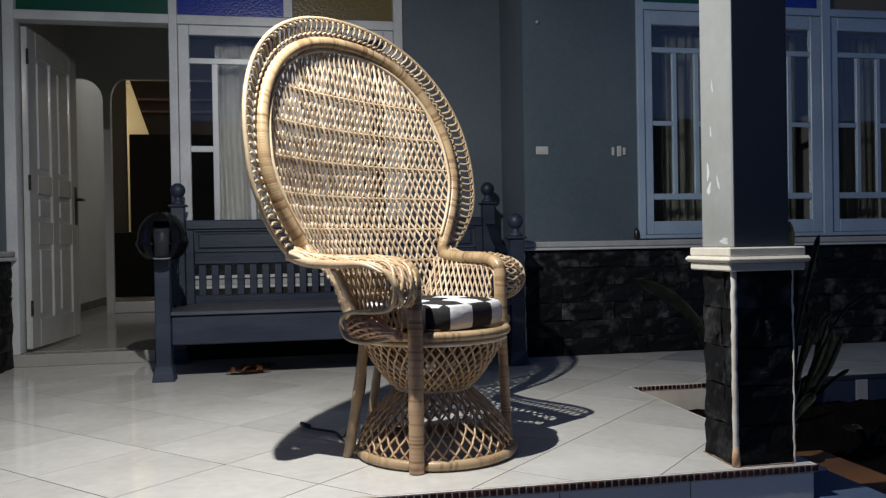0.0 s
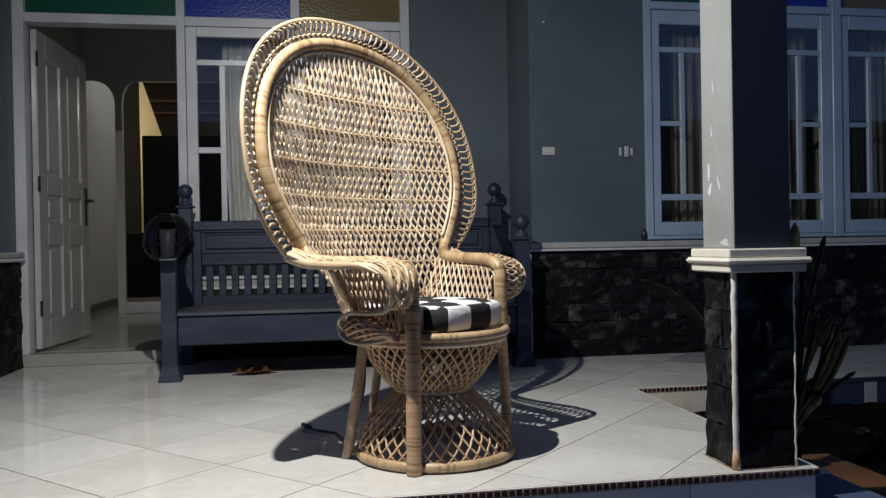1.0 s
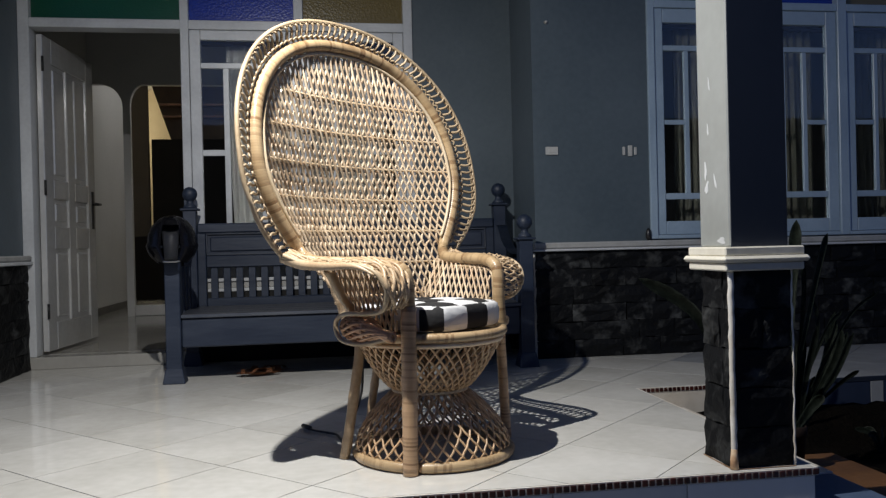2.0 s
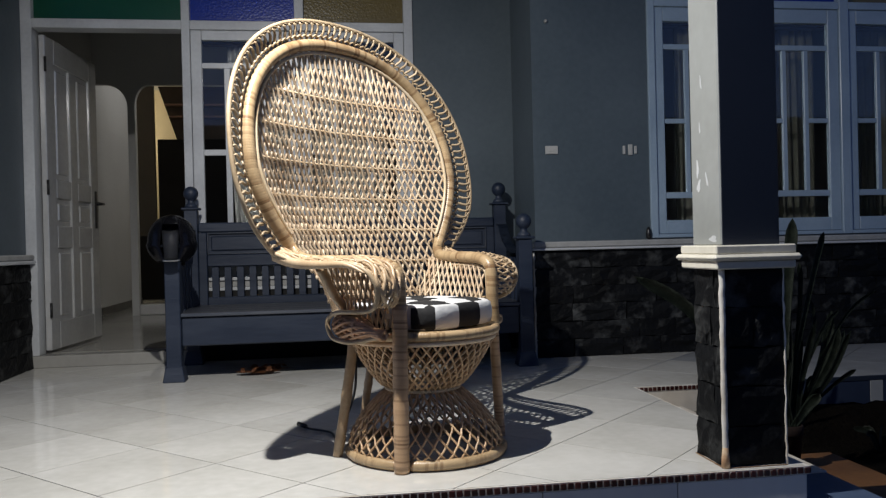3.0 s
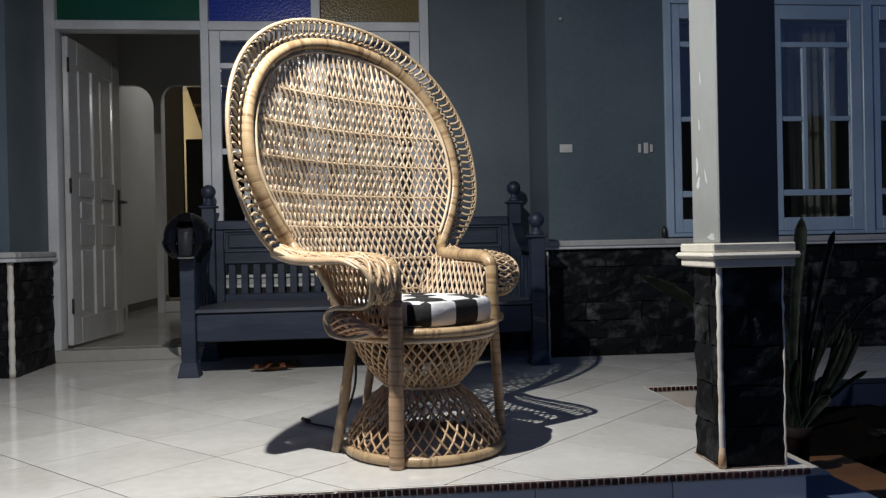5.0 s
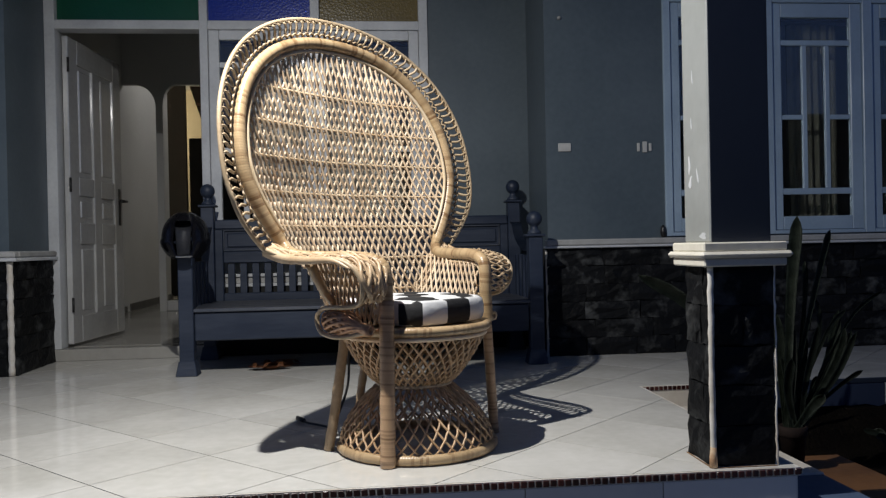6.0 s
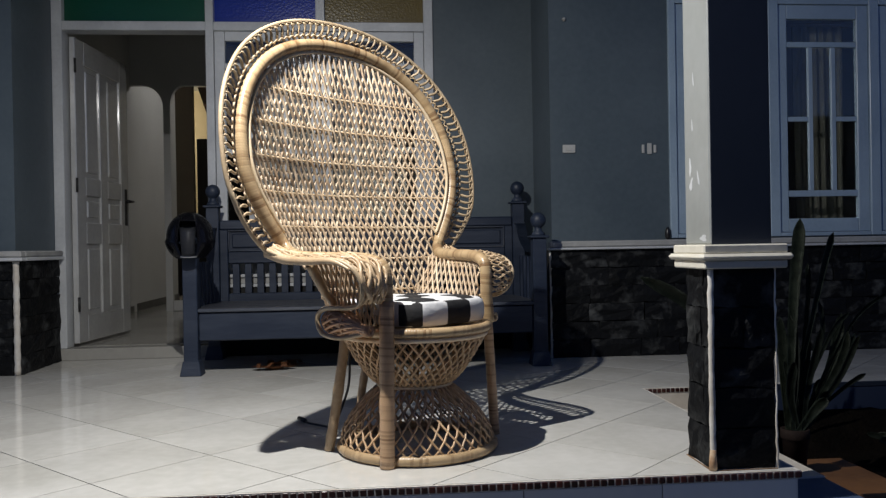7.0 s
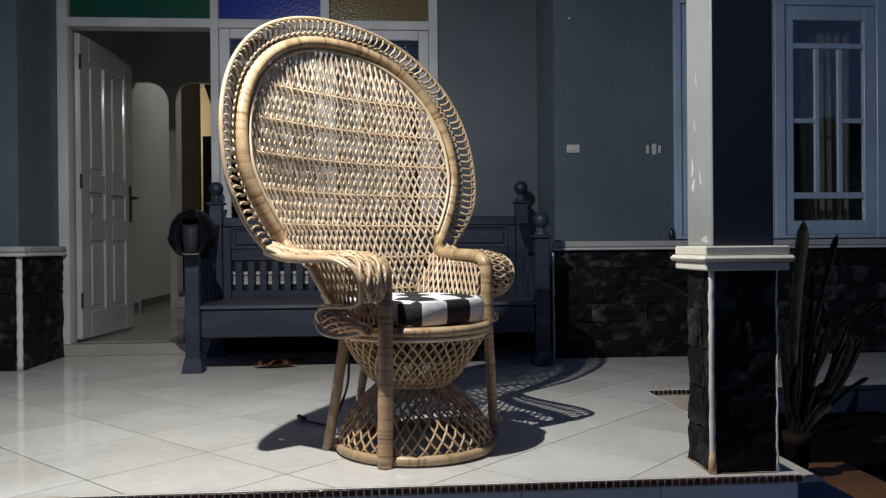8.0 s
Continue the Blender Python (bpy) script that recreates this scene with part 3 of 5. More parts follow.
# ---- the open entrance door ----
def entrance_door():
    """A panelled leaf hinged at the left jamb, swung inwards."""
    d = setting(holder("door_1", (-0.905, YD + 0.06, 0.094), 84.5), "white panelled wooden door standing open", "door")
    w, h, t = 0.82, 1.925, 0.036
    cols = ((0.13, 0.355), (0.465, 0.69))
    rows = ((0.17, 0.625), (0.765, 0.935), (1.055, 1.77))
    bars = [(0, cols[0][0], -t, 0, 0, h), (cols[0][1], cols[1][0], -t, 0, rows[0][0], rows[2][1]), (cols[1][1], w, -t, 0, 0, h),
            (cols[0][0], cols[1][1], -t, 0, 0, rows[0][0]), (cols[0][0], cols[1][1], -t, 0, rows[2][1], h)]
    for a, b in ((rows[0][1], rows[1][0]), (rows[1][1], rows[2][0])):
        bars += [(c0, c1, -t, 0, a, b) for c0, c1 in cols]
    boxes("door_leaf", bars, DOOR, d, 0.004)
    for c0, c1 in cols:
        for z0, z1 in rows:
            bm = bmesh.new()
            box(bm, c0, c1, -t + 0.012, -0.012, z0, z1)
            box(bm, c0 + 0.03, c1 - 0.03, -t + 0.004, -0.004, z0 + 0.03, z1 - 0.03, 0.007)
            part("panel", bm, DOOR, d, smooth=False)
    for side in (-t - 0.006, 0.0):
        plate = boxes("handle_plate", [(w - 0.075, w - 0.04, side, side + 0.006, 0.76, 1.02)], BLACK, d, 0.002, "black metal handle plate")
        y = side - 0.05 if side < 0 else side + 0.05
        bm = tube(bmesh.new(), [(w - 0.057, side, 0.93), (w - 0.057, y, 0.93), (w - 0.16, y, 0.93)], 0.009, 8)
        part("door_handle", bm, BLACK, plate)
    for z in (0.2, 0.95, 1.7):
        bm = lathe(bmesh.new(), [(0.008, 0), (0.008, 0.09)], 8, (-0.004, -t - 0.004, z))
        part("hinge", bm, BLACK, d)
    return d


entrance_door()


# ---- pillar at the porch corner ----
def stone_block(w, h, seed, depth=0.028):
    """One split-faced stone, w by h, its face towards -y, base plane at y=0."""
    bm = bmesh.new()
    nx, nz = 4, 3
    rng = random.Random(seed)
    face = [[None] * (nz + 1) for _ in range(nx + 1)]
    for i in range(nx + 1):
        for j in range(nz + 1):
            edge = i in (0, nx) or j in (0, nz)
            y = -depth * (rng.uniform(0.55, 0.85) if edge else rng.uniform(0.6, 1.15))
            jx = 0 if i in (0, nx) else rng.uniform(-0.08, 0.08) * w
            jz = 0 if j in (0, nz) else rng.uniform(-0.1, 0.1) * h
            if edge:
                jx += rng.uniform(-0.004, 0.004)
                jz += rng.uniform(-0.004, 0.004)
            face[i][j] = bm.verts.new((w * i / nx + jx, y, h * j / nz + jz))
    for i in range(nx):
        for j in range(nz):
            bm.faces.new((face[i][j], face[i + 1][j], face[i + 1][j + 1], face[i][j + 1]))
    rim = [face[i][0] for i in range(nx + 1)] + [face[nx][j] for j in range(1, nz + 1)] + [face[i][nz] for i in range(nx - 1, -1, -1)] + [face[0][j] for j in range(nz - 1, 0, -1)]
    back = [bm.verts.new((v.co.x, 0.004, v.co.z)) for v in rim]
    for k in range(len(rim)):
        q = (k + 1) % len(rim)
        bm.faces.new((rim[q], rim[k], back[k], back[q]))
    return bm


def stone_courses(parent, at, turn, length, top, course, widths, seed, depth=0.028):
    """Courses of split stones on an upright face that starts at `at` and runs along the turned x."""
    rng = random.Random(seed)
    rows = max(1, round(top / course))
    h = top / rows
    for r in range(rows):
        x = 0.0
        while x < length - 1e-4:
            w = min(rng.uniform(*widths), length - x)
            if length - x - w < widths[0] * 0.4:
                w = length - x
            bm = stone_block(w - 0.003, h - 0.003, rng.random(), depth)
            ob = part("stone", bm, STONE, parent, smooth=False)
            ob.matrix_basis = pose(at[0], at[1], at[2], 0, 0, turn) @ pose(x + 0.0025, 0, r * h + 0.0025)
            x += w


def pillar():
    p = setting(holder("pillar", (0, 0, 0)), "square porch pillar with black stone foot and cream cap", "pillar")
    boxes("pillar_core", [(1.965, 2.125, 2.415, 2.565, 0.0, 0.6)], STONE_BED, p, 0.0)
    stone_courses(p, (1.958, 2.412, 0), 0, 0.184, 0.588, 0.118, (0.085, 0.19), 5, 0.015)
    stone_courses(p, (1.965, 2.575, 0), -90, 0.165, 0.588, 0.118, (0.08, 0.17), 6, 0.026)
    stone_courses(p, (2.125, 2.412, 0), 90, 0.165, 0.588, 0.118, (0.08, 0.17), 7, 0.022)
    stone_courses(p, (2.125, 2.565, 0), 180, 0.16, 0.588, 0.118, (0.08, 0.17), 8, 0.022)
    rng = random.Random(2)
    for x, y in ((1.948, 2.398), (2.143, 2.398)):
        bm = tube(bmesh.new(), [(x + rng.uniform(-0.0015, 0.0015), y + rng.uniform(-0.0015, 0.0015), 0.002 + 0.586 * k / 24) for k in range(25)], [(0.009 if x < 2 else 0.0030) + rng.uniform(-0.0012, 0.0012) for _ in range(25)], 8)
        bead = part("corner_bead", bm, SEAM, p, "white painted corner bead")
        if x < 2:
            part("rust_stain", tube(bmesh.new(), [(x, y, 0.002), (x, y, 0.03), (x + 0.001, y, 0.075)], [0.013, 0.0118, 0.008], 8), RUST, bead, "rusty stain at the foot of the bead")
    bm = bmesh.new()
    for z0, z1, o in ((0.586, 0.611, 0.026), (0.611, 0.630, 0.040), (0.630, 0.657, 0.027)):
        box(bm, 1.947 - o, 2.145 + o, 2.398 - o, 2.585 + o, z0, z1, 0.008 if o == 0.040 else 0.004)
    part("cap", bm, CREAM, p, "cream plaster cap moulding", smooth=False)
    boxes("shaft", [(1.956, 2.134, 2.412, 2.598, 0.657, 3.0)], PILLAR, p, 0.004, "light grey painted shaft")
    for y, z, a, b, tilt in ((2.533, 1.020, 0.0035, 0.017, 0.10), (2.553, 0.895, 0.007, 0.028, 0.0), (2.547, 0.842, 0.011, 0.019, -0.3), (2.492, 0.856, 0.005, 0.021, 0.35), (2.46, 0.676, 0.022, 0.010, 0.1), (2.52, 1.16, 0.004, 0.020, 0.15)):
        bm = bmesh.new()
        rim = []
        for k in range(14):
            t = 2 * math.pi * k / 14
            r = 1 + 0.22 * math.sin(3 * t + z * 40) + 0.12 * math.sin(5 * t + y * 90)
            u, v = a * r * math.cos(t), b * r * math.sin(t)
            rim.append((y + u + tilt * v, z + v))
        face = [bm.verts.new((1.9552, q, h)) for q, h in rim]
        back = [bm.verts.new((1.9561, q, h)) for q, h in rim]
        bm.faces.new(face[::-1])
        for k in range(14):
            bm.faces.new((face[k], face[(k + 1) % 14], back[(k + 1) % 14], back[k]))
        part("pale_fleck", bm, WHITE, p, "small pale fleck on the shaft", smooth=False)
    for row in ((1.9385, 1.9435, 2.398, 2.58, 0.0005, 0.0035), (1.945, 2.14, 2.3875, 2.392, 0.0005, 0.003)):
        boxes("grime_line", [row], GRIME, p, 0.002, "rusty dirt along the foot")
    # navy skin puts the shade of the front and right faces into colour
    boxes("shaft_shade", [(1.960, 2.134, 2.407, 2.4115, 0.657, 3.0), (2.1345, 2.139, 2.407, 2.598, 0.657, 3.0)], NAVY, p, 0.0, "shaft faces with their shade painted in navy")
    return p


pillar()

# stone dados on the walls
dado = setting(boxes("dado_right", [(2.0, 5.4, YR - 0.012, YR - 0.002, 0.0, STONE_TOP)], STONE_BED, bevel=0.0), "black split-stone dado under the windows", "wall")
stone_courses(dado, (2.006, YR - 0.012, 0), 0, 3.39, STONE_TOP, 0.105, (0.20, 0.36), 21)
dado2 = setting(boxes("dado_left", [(-3.2, -0.98, YL - 0.012, YL - 0.002, 0.0, STONE_TOP - 0.006), (-0.978, -0.968, YL - 0.012, YD - 0.03, 0.0, STONE_TOP - 0.006)], STONE_BED, bevel=0.0), "black split-stone dado beside the door", "wall")
stone_courses(dado2, (-2.2, YL - 0.012, 0), 0, 1.21, STONE_TOP - 0.006, 0.105, (0.20, 0.36), 31)
stone_courses(dado2, (-0.968, YL - 0.01, 0), 90, 0.55, STONE_TOP - 0.006, 0.105, (0.2, 0.36), 33)
bm = tube(bmesh.new(), [(-0.972, YL - 0.018, 0.002 + 0.62 * k / 20) for k in range(21)], [0.017 + 0.002 * math.sin(k * 2.3) for k in range(21)], 8)
part("corner_bead", bm, SEAM, dado2, "white painted corner bead")
bm = tube(bmesh.new(), [(2.008, YR - 0.018, 0.002 + 0.62 * k / 20) for k in range(21)], [0.010 + 0.001 * math.sin(k * 2.3) for k in range(21)], 8)
part("corner_bead", bm, SEAM, dado, "white painted corner bead")
boxes("dado_return", [(2.006, 2.018, YR - 0.01, YD - 0.002, 0.0, STONE_TOP)], STONE_BED, dado, 0.0)
setting(boxes("dado_back", [(0.0, 2.0, YD - 0.03, YD - 0.002, 0.0, 0.426)], STONE_BED, bevel=0.0), "black stone dado behind the bench", "wall")


# ---- the peacock chair ----
TURN_CHAIR = 43.1
chair = tagged(holder("peacock_chair", (0.9345, 3.0145, 0.0), TURN_CHAIR), "tall honey-coloured rattan peacock chair with lattice back and hourglass base", "chair")
# local axes: x across the chair, y towards its back, z up
MID, INNER_W, OUTER_W = 0.96, 0.490, 0.580
INNER_TOP, OUTER_TOP = 1.392, 1.472


def hoop_back(z):
    """How far back the hoop lies at a height."""
    d = -(0.016 - 0.12 * (z - 0.8))
    return d + (0.22 * (z - 0.9) ** 2 if z > 0.9 else 0.0)


def hoop_half(z, width, top):
    """Half width of the hoop at a height."""
    if z >= MID:
        r = min(1.0, (z - MID) / (top - MID))
        return width * (1 - r ** 2.25) ** (1 / 2.25)
    if top == OUTER_TOP:
        return width * (1 - 0.25 * ((MID - z) / 0.30) ** 2.4)
    return width - (width * 0.21) * ((MID - z) / 0.25) ** 1.75


def hoop_points(width, top, low, n=26):
    """The hoop from its left foot over the top to its right foot."""
    pts = []
    for k in range(n):
        z = low + (MID - low) * k / n
        pts.append((-hoop_half(z, width, top), hoop_back(z), z))
    for k in range(2 * n + 1):
        a = math.pi * (1 - k / (2 * n))
        ca, sa = math.cos(a), math.sin(a)
        x = width * math.copysign(abs(ca) ** (2 / 2.25), ca)
        z = MID + (top - MID) * abs(sa) ** (2 / 2.25)
        pts.append((x, hoop_back(z), z))
    for k in range(n - 1, -1, -1):
        z = low + (MID - low) * k / n
        pts.append((hoop_half(z, width, top), hoop_back(z), z))
    return pts


def mirror(pts):
    return [(-x, y, z) for x, y, z in pts]


# the thick wrapped pole: front leg, arm, round the back, arm, front leg
LEG = (-0.240, -0.370)
arm_left = [(LEG[0], LEG[1], 0.50), (LEG[0] - 0.001, LEG[1] + 0.001, 0.575), (-0.247, -0.352, 0.612), (-0.266, -0.29, 0.630), (-0.30, -0.17, 0.634), (-0.335, -0.07, 0.640)]
hoop_in = hoop_points(INNER_W, INNER_TOP, 0.70)
over = smooth_path(arm_left + [(-0.360, -0.035, 0.664)], 6) + [Vector(p) for p in hoop_in] + smooth_path([(0.360, -0.035, 0.664)] + mirror(arm_left)[::-1] + [(0.252, -0.368, 0.40)], 6)
part("back_hoop", tube(bmesh.new(), over, 0.0208, 14), CANE_WRAP, chair, "thick hoop wrapped in glossy cane")
LEGS = (((LEG[0] - 0.018, LEG[1] - 0.010, 0.002), (LEG[0], LEG[1], 0.502), 0.0235), ((0.294, -0.354, 0.002), (0.254, -0.362, 0.402), 0.0172))
for low, high, thick in LEGS:
    low, high = Vector(low), Vector(high)
    part("front_leg", tube(bmesh.new(), [low.lerp(high, k / 20) for k in range(21)], [thick * (1 + 0.03 * math.sin(k * 1.9)) for k in range(21)], 14), CANE_LEG, chair, "brown cane-wrapped front leg")

# rims of the back
hoop_out = [(x, y - 0.030 * min(1.0, max(0.0, (z - 0.66) / 0.16)), z) for x, y, z in hoop_points(OUTER_W, OUTER_TOP, 0.66, 30)]
ARM_IN = [(-0.385, -0.03, 0.676), (-0.345, -0.07, 0.646), (-0.305, -0.17, 0.638), (-0.272, -0.28, 0.634), (-0.252, -0.356, 0.616), (-0.246, -0.382, 0.572), (-0.244, -0.376, 0.52), (-0.250, -0.365, 0.488)]
ARM_RIM = [(-0.428, -0.025, 0.662), (-0.412, -0.10, 0.638), (-0.400, -0.20, 0.631), (-0.386, -0.30, 0.630), (-0.373, -0.365, 0.606), (-0.362, -0.391, 0.565), (-0.350, -0.382, 0.522), (-0.338, -0.350, 0.494)]
SCROLL_RIM = [(-0.333, -0.290, 0.484), (-0.330, -0.200, 0.480), (-0.330, -0.163, 0.467), (-0.330, -0.151, 0.441), (-0.330, -0.163, 0.412), (-0.330, -0.190, 0.396), (-0.320, -0.256, 0.391), (-0.296, -0.352, 0.412)]
near_edge = smooth_path((ARM_RIM[1:] + SCROLL_RIM)[::-1], 6)
rim = near_edge + [Vector(p) for p in hoop_out] + [Vector((-p.x, p.y, p.z)) for p in near_edge[::-1]]
part("outer_rim", tube(bmesh.new(), rim, 0.0075, 8), LACE, chair, "grey-brown outer cane rim")
part("inner_rim", tube(bmesh.new(), [(x * 0.938, y - 0.002, MID + (z - MID) * 0.935) for x, y, z in hoop_points(INNER_W, INNER_TOP, 0.70)], 0.0062, 7), CANE_PALE, chair)


def resample(pts, step):
    pts = [Vector(p) for p in pts]
    out, carry = [pts[0].copy()], 0.0
    for a, b in zip(pts, pts[1:]):
        d = (b - a).length
        s = step - carry
        while s <= d:
            out.append(a.lerp(b, s / d))
            s += step
        carry = (carry + d) % step
    return out


def lace_band(pairs, every, parent):
    """Fat S-curved canes standing between two edges, one after another. pairs: matched points of the inner and the outer edge."""
    rng = random.Random(41)
    n = len(pairs)
    first = None
    for i in range(every, n - every - 1, every):
        a, b = pairs[i]
        along = (pairs[i + 1][0] - a).normalized()
        tilt = rng.uniform(-0.002, 0.002)
        pts, thick = [], []
        for q in range(11):
            f = q / 10
            p = a.lerp(b, -0.04 + 0.93 * f) + along * (0.0045 * math.sin(2 * math.pi * (f - 0.5)) - 0.006 * (f - 0.5) + tilt)
            p.y += 0.007 * math.cos(math.pi * f)
            pts.append(p)
            thick.append(0.0036 + 0.0016 * math.sin(math.pi * f))
        ob = part("lace_cane", tube(bmesh.new(), pts, thick, 6), LACE, parent if first is None else first)
        first = first or ob
        # the hook that ties each cane to its neighbour under the rim
        c, d = pairs[min(n - 1, i + every)]
        hook = smooth_path([a.lerp(b, 0.88), a.lerp(b, 0.80) + (c - a) * 0.35 - Vector((0, 0.005, 0)), a.lerp(b, 0.85) + (c - a) * 0.72, c.lerp(d, 0.93)], 3)
        part("lace_hook", tube(bmesh.new(), hook, 0.0030, 5), LACE, first)
        knot = smooth_path([a.lerp(b, 0.05) - along * 0.004, a.lerp(b, 0.17) + (c - a) * 0.25 - Vector((0, 0.007, 0)), a.lerp(b, 0.13) + (c - a) * 0.62 - Vector((0, 0.003, 0)), c.lerp(d, 0.02)], 3)
        part("lace_knot", tube(bmesh.new(), knot, 0.0036, 5), LACE, first)
    return first


def edge_pairs(inner, outer, count):
    a = resample(inner, sum((Vector(p) - Vector(q)).length for p, q in zip(inner, inner[1:])) / count)
    b = resample(outer, sum((Vector(p) - Vector(q)).length for p, q in zip(outer, outer[1:])) / count)
    m = min(len(a), len(b))
    return list(zip(a[:m], b[:m]))


inner_edge = [(x * 1.055, y, MID + (z - MID) * 1.055) for x, y, z in hoop_points(INNER_W, INNER_TOP, 0.69)]
pairs = edge_pairs(inner_edge, hoop_out, 600)
lace = lace_band(pairs, 7, chair)
# fine twisted line under the rim
for place, wide, pitch, thick, fore in ((0.92, 0.045, 7.0, 0.0028, 0.002),):
    for ph in (0, 1):
        pts = []
        for i, (a, b) in enumerate(pairs):
            turn = math.pi * i / pitch + math.pi * ph
            p = a.lerp(b, place + wide * math.cos(turn))
            p.y -= fore + 0.004 * math.sin(turn)
            pts.append(p)
        part("lace_braid", tube(bmesh.new(), pts, thick, 5), LACE, lace)


# the woven back
def shell_half(z, x=-1.0):
    """Half width of the lattice; below the arms it runs on further behind the far arm."""
    if z >= 0.70:
        return hoop_half(z, INNER_W, INNER_TOP) * 0.965
    if x > 0:
        return 0.385 - (0.70 - z) * 0.22
    return 0.385 - (0.70 - z) * 1.02 if z > 0.56 else 0.242 - (0.56 - z) * 0.45


def shell_point(x, z, lift=0.0):
    """A point of the dished lattice at x, z; lift: out of the surface."""
    half = max(shell_half(z, x), 0.02)
    r = min(1.0, abs(x) / half)
    deep = 0.128
    if z > 0.86:
        deep *= max(0.05, 1 - ((z - 0.86) / 0.52) ** 1.15)
    if z < 0.78:
        deep *= 0.55 + 0.45 * max(0, (z - 0.42) / 0.36)
    base = hoop_back(z) if z > 0.6 else hoop_back(0.6) - (0.6 - z) * 0.05
    return Vector((x, base + 0.006 + deep * (1 - r ** 2.0) + lift, z))


GAP, ROW = 0.0262, 0.0290  # canes side by side; height from one row of crossings to the next


def lean(z):
    """How far a slanting cane has moved sideways by a height; canes stand straighter towards the top."""
    top = max(0.0, z - 1.18)
    return 0.5 * GAP / ROW * (z - 0.42) - 0.55 * top ** 2


weave = part("back_weave", tube(bmesh.new(), [shell_point(-shell_half(0.425) + (shell_half(0.425) + shell_half(0.425, 1)) * k / 30, 0.425) for k in range(31)], 0.008, 7), CANE, chair, "open diamond lattice of cane")
for fam in (-1, 1):
    for k in range(-36, 37):
        run = []
        for i in range(134):
            z = 0.425 + 0.00725 * i
            g = lean(z)
            x = k * GAP + fam * (g - 0.22) + 0.0016 * math.sin(k * 1.7 + i * 0.3)
            over = math.cos(2 * math.pi * (g - 0.22) / GAP)
            if z < INNER_TOP - 0.012 and abs(x) < shell_half(z, x):
                run.append(shell_point(x, z, 0.0009 * fam * over + 0.0026 * fam))
            else:
                if len(run) > 8:
                    part("cane_strand", tube(bmesh.new(), run, 0.0047, 5), CANE, weave)
                run = []
        if len(run) > 8:
            part("cane_strand", tube(bmesh.new(), run, 0.0047, 5), CANE, weave)
# level bands, twisted through the lattice
for z in (0.507, 0.622, 0.738, 0.853, 0.969, 1.085, 1.201):
    left, right = shell_half(z) * 0.99, shell_half(z, 1) * 0.99
    n = int((left + right) / 0.0044)
    for ph in (0, 1):
        pts = []
        for i in range(n + 1):
            x = -left + (left + right) * i / n
            ang = math.pi * x / (GAP / 2) + math.pi * ph
            p = shell_point(x, z + 0.0042 * math.sin(ang))
            p.y += 0.0052 * math.cos(ang)
            pts.append(p)
        part("level_band", tube(bmesh.new(), pts, 0.0029, 5), BAND, weave)


